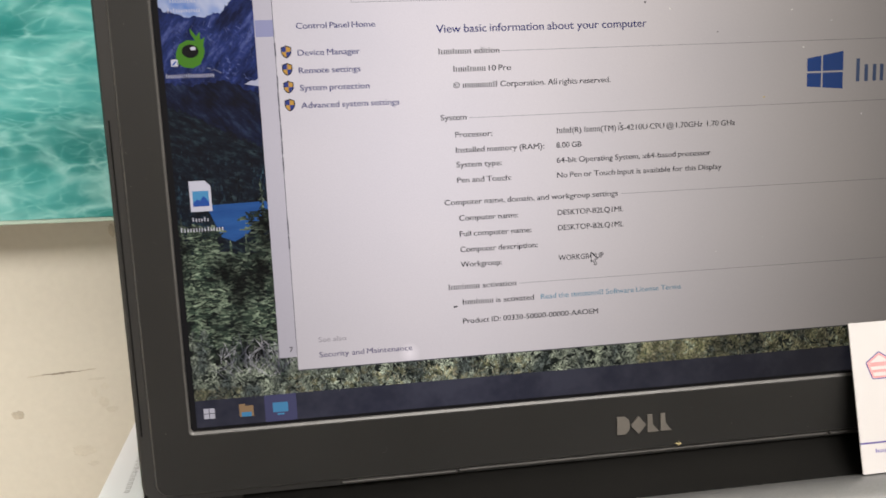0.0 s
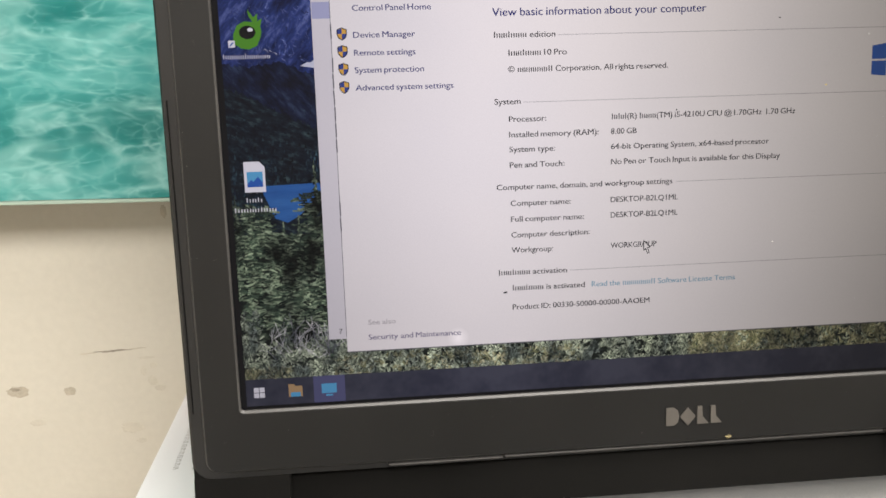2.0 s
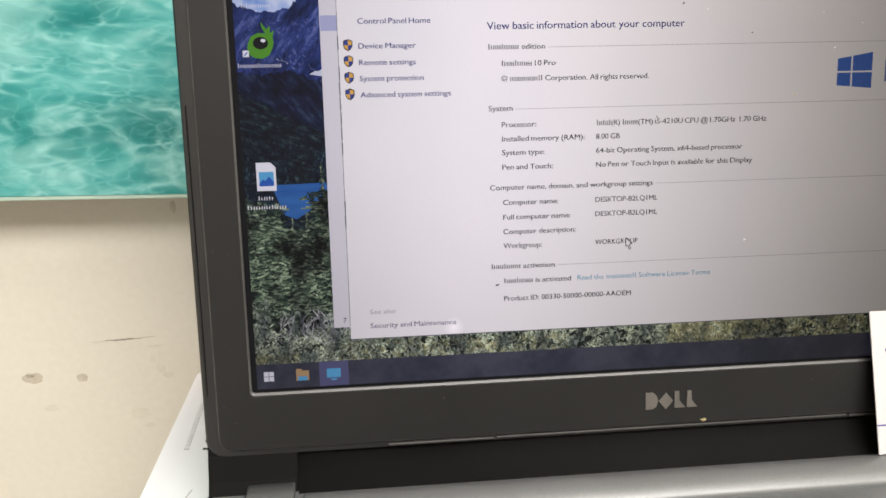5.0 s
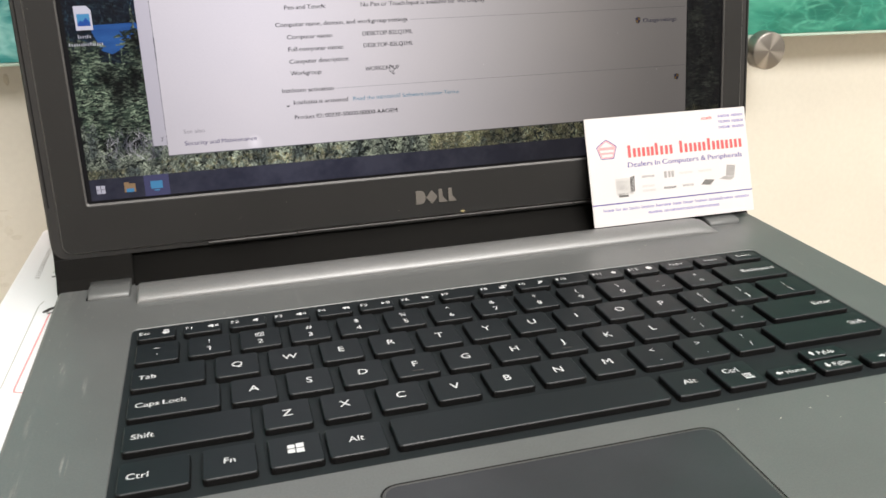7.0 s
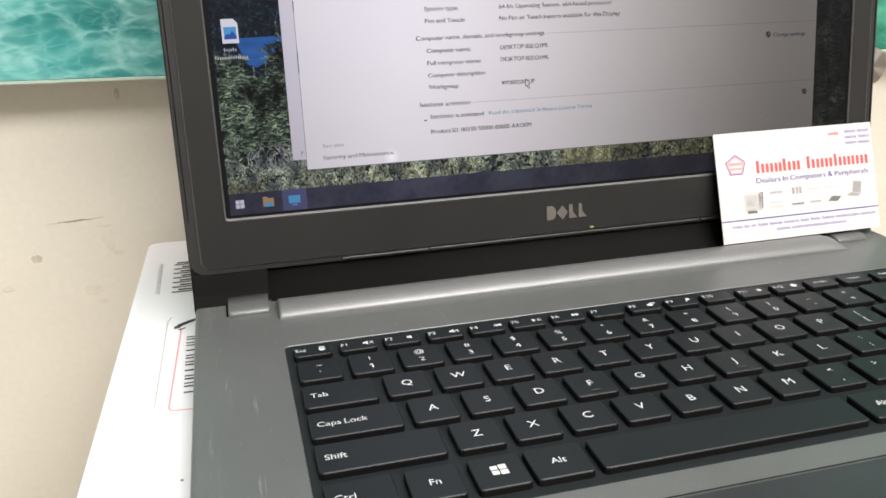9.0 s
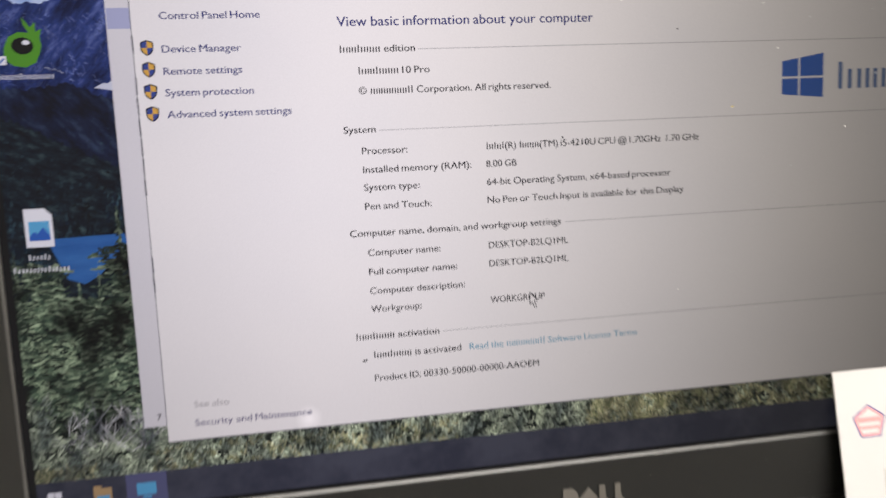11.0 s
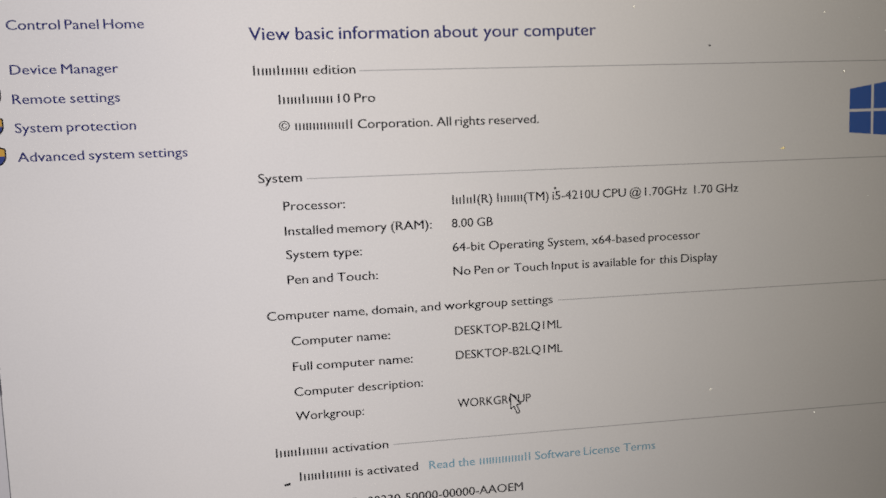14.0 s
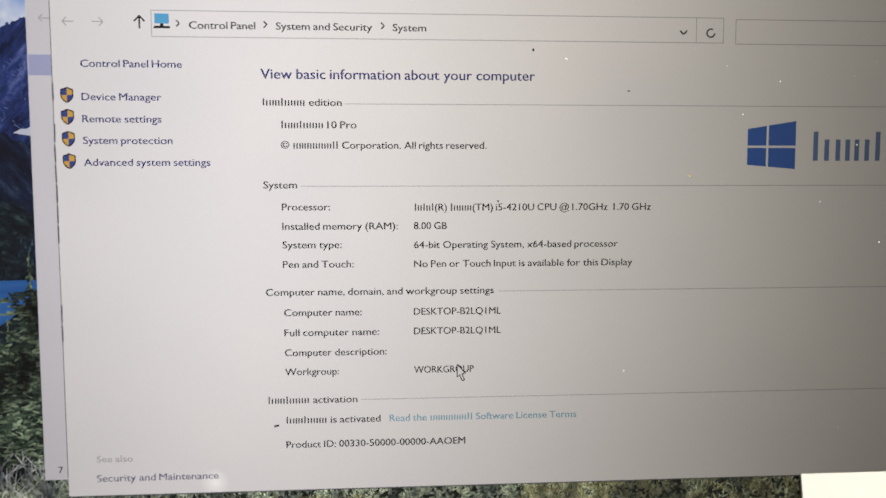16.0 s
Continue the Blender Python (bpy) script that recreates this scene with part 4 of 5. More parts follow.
tagged(show("wallpaper_dry_grass", sheet(dry, 9 * U), L_DRY, "yellowish dry grass"), kind="stuff")
twigs = []
for _ in range(60):
    a = (rnd.uniform(-0.146, -0.124), rnd.uniform(0.017, 0.026))
    t = radians(rnd.uniform(25, 155))
    ln = rnd.uniform(0.003, 0.009)
    b = (a[0] + ln * math.cos(t), a[1] + ln * math.sin(t))
    twigs.append(stroke(a, b, 0.00020))
    m = ((a[0] + b[0]) / 2, (a[1] + b[1]) / 2)
    twigs.append(stroke(m, (m[0] + ln * 0.4 * math.cos(t + 0.6), m[1] + ln * 0.4 * math.sin(t + 0.6)), 0.00010))
tagged(show("wallpaper_brushwood", sheet(twigs, 10 * U), L_TWIG, "pale dead branches"), kind="stuff")

# taskbar
show("taskbar", sheet([rect(W0, W1, H0, 0.0108)], 12 * U), L_BAR, "dark blue taskbar")
show("taskbar_tile", sheet([rect(-0.1328, -0.1221, H0, 0.0108)], 13 * U), L_BARTILE, "highlighted taskbar button")
show("start_symbol", sheet([rect(x, x + 0.0017, h, h + 0.0017) for x in (-0.1530, -0.1511) for h in (0.0043, 0.0062)], 14 * U), L_WHITE, "four white squares")
show("folder_icon", sheet([rect(-0.1413, -0.1366, 0.0040, 0.0078), rect(-0.1413, -0.1392, 0.0078, 0.0085)], 14 * U), L_AMBER, "amber folder symbol")
show("folder_icon_base", sheet([rect(-0.1406, -0.1373, 0.0040, 0.0056)], 15 * U), L_CYAN)
show("computer_icon", sheet([rect(-0.1301, -0.1250, 0.0046, 0.0080), rect(-0.1287, -0.1264, 0.0036, 0.0042)], 14 * U), L_CYAN, "pale blue computer symbol")

# desktop icons
show("disc_icon_red", sheet([disc(-0.1477, 0.1490, 0.0052, 12, 30, 150)], 12 * U), L_ICONRED)
show("disc_icon_green", sheet([disc(-0.1477, 0.1490, 0.0052, 12, 150, 270)], 12 * U), L_GREEN)
show("disc_icon_yellow", sheet([disc(-0.1477, 0.1490, 0.0052, 12, 270, 390)], 12 * U), L_ICONYELLOW)
show("disc_icon_ring", sheet([disc(-0.1477, 0.1490, 0.0027)], 13 * U), L_WHITE)
show("disc_icon_middle", sheet([disc(-0.1477, 0.1490, 0.0021)], 14 * U), L_CYAN)
show("green_icon", sheet([[(-0.1516, 0.1222), (-0.1494, 0.1205), (-0.1466, 0.1201), (-0.1442, 0.1212), (-0.1430, 0.1236), (-0.1425, 0.1254), (-0.1428, 0.1272), (-0.1422, 0.1296), (-0.1436, 0.1288), (-0.1436, 0.1312), (-0.1448, 0.1300), (-0.1466, 0.1324), (-0.1464, 0.1306), (-0.1452, 0.1286), (-0.1478, 0.1288), (-0.1502, 0.1276), (-0.1514, 0.1250)]], 12 * U), L_GREEN, "plain green rounded shape")
show("green_icon_dot", sheet([disc(-0.1470, 0.1254, 0.0026, 18, ry=0.0021)], 13 * U), L_BLACK)
show("green_icon_glint", sheet([disc(-0.1461, 0.1262, 0.0009, 12, ry=0.0006)], 14 * U), L_WHITE)
for h in (0.1218, 0.1450):
    show("shortcut_arrow", sheet([rect(-0.1532, -0.1511, h - 0.0010, h + 0.0012)], 14 * U), L_WHITE, "white shortcut square")
    show("shortcut_arrow_mark", sheet([stroke((-0.1528, h - 0.0006), (-0.1516, h + 0.0006), 0.0004)], 15 * U), L_BLUE)
show("picture_file_icon", sheet([[(-0.1512, 0.0745), (-0.1444, 0.0745), (-0.1444, 0.0827), (-0.1461, 0.0845), (-0.1512, 0.0845)]], 12 * U), L_WHITE, "white picture file symbol")
show("picture_file_photo", sheet([rect(-0.1503, -0.1452, 0.0762, 0.0812)], 13 * U), L_CYAN)
show("picture_file_hill", sheet([[(-0.1503, 0.0762), (-0.1452, 0.0762), (-0.1452, 0.0775), (-0.1468, 0.0796), (-0.1482, 0.0780), (-0.1490, 0.0786), (-0.1503, 0.0772)]], 14 * U), L_BLUE)
for text, u0, u1, v in (("#AaaaaAaaaaa", -0.1553, -0.1402, 0.1172), ("#AAamaa", -0.1530, -0.1428, 0.1372), ("#Aaaaia", -0.1522, -0.1440, 0.1402), ("#AaA", -0.1512, -0.1456, 0.0712), ("#Aaaiatiaa", -0.1552, -0.1412, 0.0680)):
    tagged(show("icon_caption", line_of_text(text, u0, v, 0.0021, u1, w=13 * U), L_WHITE, "white bars of an icon caption"), kind="stuff")

# window behind, and the system window
show("window_behind", sheet([rect(-0.1266, 0.1380, 0.0234, 0.170)], 16 * U), L_WINDOW2, "pale edge of a second window")
show("window_behind_tile", sheet([rect(-0.1264, -0.1206, 0.1291, 0.1343)], 17 * U), L_TILE, "lilac tab")
show("window_behind_title", sheet([rect(-0.1266, -0.1206, 0.1510, 0.1560)], 17 * U), L_BLUE, "blue tab")
show("screen_text", line_of_text("7", -0.1231, 0.0252, 0.0026, w=17 * U), L_TEXT)
show("system_window", sheet([rect(-0.1206, 0.1386, 0.0187, 0.1640)], 20 * U), L_WINDOW, "pale window with system information")
edges, rnd = [], random.Random(3)
for i in range(26):
    h = 0.024 + i * 0.0052
    if i in (7, 8, 12, 13, 14, 15, 16, 17, 19):
        edges.append(stroke((-0.12062, h), (-0.12062 + 0.0002 * (rnd.random() - 0.5), h + 0.0044), 0.0004))
    edges.append(stroke((-0.12066, h), (-0.12066, h + 0.0052), 0.00018))
show("window_edge", sheet(edges, 21 * U), L_RULE_DARK, "dark line along the window edge")
show("window_lower_edge", sheet([rect(-0.1206, 0.1386, 0.01855, 0.01885)], 21 * U), L_RULE_DARK)

TXT = 22 * U
SYSTEM_LINES = (
    ("Control Panel", -0.0862, 0.1412, -0.0695, 0.0027, L_TEXT), ("System and Security", -0.0642, 0.1412, -0.0395, 0.0027, L_TEXT), ("System", -0.0341, 0.1412, -0.0254, 0.0027, L_TEXT),
    ("Control Panel Home", -0.1136, 0.1313, -0.0883, 0.0027, L_TEXTBLUE), ("View basic information about your computer", -0.0684, 0.1287, 0.0035, 0.0037, L_TEXTBLUE),
    ("#WiaAaaa edition", -0.0682, 0.1218, -0.0476, 0.0027, L_TEXT), ("#WiaAaaa 10 Pro", -0.0635, 0.1160, -0.0438, 0.0027, L_TEXT),
    ("\u00a9 #miaaaaatt Corporation. All rights reserved.", -0.0635, 0.1107, -0.0094, 0.0027, L_TEXT),
    ("Device Manager", -0.1136, 0.1229, -0.0937, 0.0027, L_TEXTBLUE), ("Remote settings", -0.1136, 0.1173, -0.0938, 0.0027, L_TEXTBLUE),
    ("System protection", -0.1136, 0.1118, -0.0912, 0.0027, L_TEXTBLUE), ("Advanced system settings", -0.1136, 0.1062, -0.0817, 0.0027, L_TEXTBLUE),
    ("System", -0.0682, 0.1003, -0.0595, 0.0027, L_TEXT), ("Processor:", -0.0635, 0.0945, -0.0510, 0.0027, L_TEXT), ("Installed memory (RAM):", -0.0635, 0.0894, -0.0331, 0.0027, L_TEXT),
    ("System type:", -0.0635, 0.0845, -0.0480, 0.0027, L_TEXT), ("Pen and Touch:", -0.0635, 0.0793, -0.0449, 0.0027, L_TEXT),
    ("#tatat ^(R) #Aaaa ^(TM) i5-4210U CPU @ 1.70GHz  1.70 GHz", -0.0288, 0.0943, 0.0357, 0.0027, L_TEXT), ("8.00 GB", -0.0288, 0.0894, -0.0200, 0.0027, L_TEXT),
    ("64-bit Operating System, x64-based processor", -0.0288, 0.0843, 0.0267, 0.0027, L_TEXT), ("No Pen or Touch Input is available for this Display", -0.0288, 0.0792, 0.0308, 0.0027, L_TEXT),
    ("Computer name, domain, and workgroup settings", -0.0681, 0.0719, -0.0073, 0.0027, L_TEXT), ("Computer name:", -0.0634, 0.0664, -0.0429, 0.0027, L_TEXT),
    ("Full computer name:", -0.0634, 0.0610, -0.0383, 0.0027, L_TEXT), ("Computer description:", -0.0634, 0.0556, -0.0363, 0.0027, L_TEXT), ("Workgroup:", -0.0634, 0.0504, -0.0491, 0.0027, L_TEXT),
    ("DESKTOP-B2LQ1ML", -0.0289, 0.0663, -0.0053, 0.0027, L_TEXT), ("DESKTOP-B2LQ1ML", -0.0289, 0.0610, -0.0053, 0.0027, L_TEXT), ("WORKGROUP", -0.0289, 0.0504, -0.0127, 0.0027, L_TEXT),
    ("#WiaAaaa activation", -0.0682, 0.0427, -0.0443, 0.0027, L_TEXT), ("#WiaAaaa is activated", -0.0635, 0.0372, -0.0381, 0.0027, L_TEXT),
    ("Read the #miaaaaatt Software License Terms", -0.0356, 0.0372, 0.0158, 0.0027, L_LINK), ("Product ID: 00330-50000-00000-AAOEM", -0.0634, 0.0305, -0.0150, 0.0027, L_TEXT),
    ("See also", -0.1132, 0.0279, -0.1039, 0.0025, L_FAINT), ("Security and Maintenance", -0.1133, 0.0226, -0.0816, 0.0027, L_DIM),
    ("Change settings", 0.1140, 0.0657, 0.1327, 0.0026, L_TEXTBLUE), ("#WiaAaaa 10", 0.0800, 0.1076, 0.1344, 0.0112, L_BIGTEXT))
for text, u0, v, u1, size, material in SYSTEM_LINES:
    show("screen_text", line_of_text(text, u0, v, size, u1, w=TXT, bold=0.022), material, "line of blue text" if material is L_TEXTBLUE else "")
for r in [rect(-0.0468, 0.1380, 0.12225, 0.12245), rect(-0.0585, 0.1380, 0.10075, 0.10095), rect(-0.0060, 0.1380, 0.0724, 0.0726), rect(-0.0432, 0.1380, 0.0433, 0.0435)]:
    show("section_rule", sheet([r], TXT), L_RULE, "thin grey line")
frame_lines = []
for x0, x1, h0, h1 in ((-0.0957, 0.0549, 0.1390, 0.1458), (0.0581, 0.1360, 0.1388, 0.1455)):
    t = 0.00022
    frame_lines += [rect(x0, x1, h0, h0 + t), rect(x0, x1, h1 - t, h1), rect(x0, x0 + t, h0, h1), rect(x1 - t, x1, h0, h1)]
frame_lines.append(rect(0.0472, 0.0474, 0.1390, 0.1458))
show("address_bar_frame", sheet(frame_lines, TXT), L_RULE, "thin grey address bar frame")
for x, d in ((-0.1163, -1), (-0.1090, 1)):
    show("navigation_arrow", sheet([stroke((x - 0.0014, 0.1427), (x + 0.0014, 0.1427), 0.00028), stroke((x + d * 0.0014, 0.1427), (x + d * 0.0003, 0.1438), 0.00028), stroke((x + d * 0.0014, 0.1427), (x + d * 0.0003, 0.1416), 0.00028)], TXT), L_FAINT, "faint grey arrow")
show("navigation_arrow", sheet([stroke((-0.1235, 0.1434), (-0.1208, 0.1434), 0.00028), stroke((-0.1235, 0.1434), (-0.1225, 0.1443), 0.00028), stroke((-0.1235, 0.1434), (-0.1225, 0.1425), 0.00028)], 17 * U), L_FAINT, "faint grey arrow")
x = -0.0986
show("up_arrow", sheet([stroke((x, 0.1411), (x, 0.1443), 0.0004), stroke((x, 0.1443), (x - 0.0013, 0.1429), 0.0004), stroke((x, 0.1443), (x + 0.0013, 0.1429), 0.0004)], TXT), L_TEXT)
for x in (-0.0890, -0.0669, -0.0367):
    show("chevron", sheet([stroke((x - 0.0004, 0.1433), (x + 0.0004, 0.1425), 0.00035), stroke((x + 0.0004, 0.1425), (x - 0.0004, 0.1417), 0.00035)], TXT), L_TEXT)
show("chevron", sheet([stroke((0.0428, 0.1423), (0.0438, 0.1413), 0.0004), stroke((0.0438, 0.1413), (0.0448, 0.1423), 0.0004)], TXT), L_TEXT)
chev = []
for k in range(9):
    a, b = radians(60 + k * 33), radians(60 + (k + 1) * 33)
    chev.append(stroke((0.0513 + 0.0011 * math.cos(a), 0.1417 + 0.0011 * math.sin(a)), (0.0513 + 0.0011 * math.cos(b), 0.1417 + 0.0011 * math.sin(b)), 0.0004))
show("reload_ring", sheet(chev, TXT), L_TEXT)
show("monitor_icon", sheet([rect(-0.0948, -0.0912, 0.1424, 0.1449)], TXT), L_CYAN, "small blue monitor symbol")
show("monitor_icon_foot", sheet([rect(-0.0950, -0.0910, 0.1412, 0.1418), rect(-0.0934, -0.0926, 0.1418, 0.1424)], TXT), L_TEXT)


def shield(cx, cy, s):
    """A small quartered shield, blue and amber."""
    up_r = [(0, 0), (0.78, 0), (0.78, 0.72), (0.4, 0.82), (0, 1.0)]
    lo_r = [(0, 0), (0, -1.0), (0.45, -0.72), (0.74, -0.3), (0.78, 0)]
    q = lambda pts, sx: [(cx + sx * u * s, cy + v * s) for u, v in (pts if sx > 0 else pts[::-1])]
    show("shield_blue", sheet([q(up_r, -1), q(lo_r, 1)], TXT), L_SHIELDB, "blue shield quarters")
    show("shield_amber", sheet([q(up_r, 1), q(lo_r, -1)], TXT), L_SHIELDY, "amber shield quarters")
    rim = [(0.78, 0.72), (0.4, 0.82), (0, 1.0), (-0.4, 0.82), (-0.78, 0.72), (-0.78, 0), (-0.74, -0.3), (-0.45, -0.72), (0, -1.0), (0.45, -0.72), (0.74, -0.3), (0.78, 0)]
    show("shield_rim", sheet([stroke((cx + a[0] * s, cy + a[1] * s), (cx + b[0] * s, cy + b[1] * s), s * 0.16) for a, b in zip(rim, rim[1:] + rim[:1])], TXT + U), L_TEXT)


for cy in (0.1242, 0.1187, 0.1131, 0.1074):
    shield(-0.1172, cy, 0.0019)
shield(0.1112, 0.0668, 0.0015)
shield(0.1332, 0.0377, 0.0015)
px0, px1, pm = 0.0624, 0.0760, 0.0680
top = lambda u: 0.1162 + (u - px0) / (px1 - px0) * 0.0022
low = lambda u: 0.1065 - (u - px0) / (px1 - px0) * 0.0012
mid = 0.1114
show("blue_panes", sheet([[(a, mid + 0.0003), (b, mid + 0.0003), (b, top(b)), (a, top(a))] for a, b in ((px0, pm - 0.0003), (pm + 0.0003, px1))]
                         + [[(a, low(a)), (b, low(b)), (b, mid - 0.0003), (a, mid - 0.0003)] for a, b in ((px0, pm - 0.0003), (pm + 0.0003, px1))], TXT), L_BLUE, "four blue panes")
cx, cy = -0.0172, 0.0526
cur = [(0, 0), (0.0023, -0.0025), (0.0013, -0.0026), (0.0020, -0.0043), (0.0014, -0.0046), (0.0007, -0.0029), (0, -0.0035)]
cur = [(cx + u, cy + v) for u, v in cur]
show("cursor", sheet([cur[:3] + cur[5:], cur[2:6]], TXT + 2 * U), L_WINDOW, "arrow cursor")
show("cursor_edge", sheet([stroke(a, b, 0.00026) for a, b in zip(cur, cur[1:] + cur[:1])], TXT + 3 * U), L_TEXT)

# ---- keyboard: every key is a part, its print a part of the key ----
PITCH, GAP, ROW = 0.01905, 0.0033, 0.0190
KEY_MESHES = {}


def key_mesh(w, d):
    tag = (round(w, 4), round(d, 4))
    if tag not in KEY_MESHES:
        a, b = w / 2, d / 2
        bm = loft([[(x, y, z) for x, y in rrect(-a + e, a - e, -b + e, b - e, max(0.0014 - e, 0.0004), 2)]
                   for e, z in ((0.0, -0.0034), (0.0, -0.0005), (0.00012, -0.0001), (0.00045, 0.0002))], False, True)
        bmesh.ops.recalc_face_normals(bm, faces=bm.faces)
        me = bpy.data.meshes.new("key")
        bm.to_mesh(me)
        bm.free()
        me.materials.append(M_KEY)
        me.materials.append(M_BLACK)
        # Side faces turn black: the shade in the gaps is put into their colour.
        for p in me.polygons:
            p.material_index = 1 if abs(p.normal.z) < 0.5 else 0
        KEY_MESHES[tag] = me
    return KEY_MESHES[tag]


def key(x0, x1, y, d, legends):
    """A key from x0 to x1, middle at y. legends: (text, u, v, size, align) from the key's middle; or outlines."""
    ob = new("key", key_mesh(x1 - x0, d))
    ob.parent = laptop
    ob.location = ((x0 + x1) / 2, y, 0.0)
    for item in legends:
        if isinstance(item[0], str):
            text, u, v, size, align = item
            bm = line_of_text(text, u, v, size, None, align, 0.00026, False)
        else:
            bm = sheet(item, 0.00026, False)
        part("key_print", bm, M_LEGEND, ob, "")
    return ob


QX = -0.101                     # middle of the Q key
RIGHT, LEFT = 0.1398, -0.1377
DEPTH = 0.0157


def letter_row(text, start, y, shifted=None):
    for i, ch in enumerate(text):
        cx = QX + (start + i) * PITCH
        a, b = cx - PITCH / 2 + GAP / 2, cx + PITCH / 2 - GAP / 2
        if shifted and shifted[i] != " ":
            one = [rect(-0.0001, 0.0004, -0.0046, -0.0014), stroke((-0.0009, -0.0023), (0.0000, -0.0016), 0.0005)]
            key(a, b, y, DEPTH, [(shifted[i], 0, 0.0016, 0.0040, "mid"), one if ch == "1" else (ch, 0, -0.0046, 0.0044, "mid")])
        else:
            ob = key(a, b, y, DEPTH, [(ch, 0, -0.0016, 0.0052, "mid")])
            if ch in "FJ":
                part("homing_bar", box(-0.0019, 0.0019, -0.0050, -0.0047, 0.0001, 0.00045, 0.0001), M_STRIP, ob)


def wide(x0, x1, y, text, align, d=DEPTH, v=-0.0012, size=0.0040):
    half = (x1 - x0) / 2
    u = {"left": -half + 0.0026, "right": half - 0.0026, "mid": 0.0}[align]
    return key(x0, x1, y, d, [(text, u, v, size, align)])


h = PITCH / 2 - GAP / 2
letter_row("`1234567890-=", -1.5, ROW, "~!@#$%^&*()_+")
wide(QX + 11.0 * PITCH + GAP / 2, RIGHT, ROW, "Backspace", "right")
wide(LEFT, QX - 0.5 * PITCH - GAP / 2, 0.0, "Tab", "left")
letter_row("QWERTYUIOP[]", 0, 0.0, " " * 10 + "{}")
key(QX + 11.5 * PITCH + GAP / 2, RIGHT, 0.0, DEPTH, [("|", 0, 0.0014, 0.0036, "mid"), ("\\", 0, -0.0046, 0.0040, "mid")])
wide(LEFT, QX - 0.25 * PITCH - GAP / 2, -ROW, "Caps Lock", "left")
letter_row("ASDFGHJKL;'", 0.25, -ROW, " " * 9 + ':"')
wide(QX + 10.75 * PITCH + GAP / 2, RIGHT, -ROW, "Enter", "right")
wide(LEFT, QX + 0.25 * PITCH - GAP / 2, -2 * ROW, "Shift", "left")
letter_row("ZXCVBNM,./", 0.75, -2 * ROW, " " * 7 + "<>?")
wide(QX + 10.25 * PITCH + GAP / 2, RIGHT, -2 * ROW, "Shift", "right")
part("home_bar", sheet([rect(-0.0018, 0.0018, -0.0060, -0.0056)], 0.00028, False), M_TRAY, [o for o in laptop.children if o.name.startswith("key") and abs(o.location.x - (QX + 3.25 * PITCH)) < 0.001 and abs(o.location.y + ROW) < 0.001][0])
B = -3 * ROW - 0.0019
wide(LEFT, QX - 0.0161, B, "Ctrl", "left")
wide(QX - 0.0128, QX + 0.0033, B, "Fn", "mid")
key(QX + 0.0066, QX + 0.0230, B, DEPTH, [[rect(-0.0024, -0.0002, -0.0018, 0.0002), rect(0.0002, 0.0026, -0.0020, 0.0002), rect(-0.0024, -0.0002, 0.0006, 0.0025), rect(0.0002, 0.0026, 0.0006, 0.0028)]])
wide(QX + 0.0243, QX + 0.0427, B, "Alt", "mid")
key(QX + 0.0452, QX + 0.1384, B, DEPTH, [])
wide(QX + 0.1412, QX + 0.1572, B, "Alt", "mid")
key(QX + 0.1602, QX + 0.1752, B, DEPTH, [("Ctrl", -0.0042, 0.0010, 0.0038, "left"), [rect(0.0012, 0.0046, -0.0040, -0.0034), rect(0.0012, 0.0046, -0.0030, -0.0026), rect(0.0012, 0.0046, -0.0022, -0.0018), rect(0.0012, 0.0046, -0.0014, -0.0009)]])
HALF = 0.0074


def arrow_key(x0, x1, y, text, turn):
    c, s = math.cos(radians(turn)), math.sin(radians(turn))
    shape = [(-0.0012, -0.0004), (0.0002, -0.0004), (0.0002, -0.0012), (0.0016, 0.0), (0.0002, 0.0012), (0.0002, 0.0004), (-0.0012, 0.0004)]
    key(x0, x1, y, HALF, [[[(u * c - v * s - 0.0046, u * s + v * c) for u, v in shape]], (text, -0.0022, -0.0012, 0.0032, "left")])


arrow_key(QX + 0.1784, QX + 0.1948, B - 0.0042, "Home", 180)
arrow_key(QX + 0.1978, QX + 0.2142, B + 0.0042, "PgUp", 90)
arrow_key(QX + 0.1978, QX + 0.2142, B - 0.0042, "PgDn", 270)
arrow_key(QX + 0.2172, RIGHT, B - 0.0042, "End", 0)

# function row
FW = (RIGHT - LEFT + 0.0030) / 16
FY, FD = 0.0347, 0.0083
speaker = [(-0.0012, -0.0005), (-0.0005, -0.0005), (0.0004, -0.0012), (0.0004, 0.0012), (-0.0005, 0.0005), (-0.0012, 0.0005)]
play = [(-0.0010, -0.0010), (0.0004, 0.0), (-0.0010, 0.0010)]
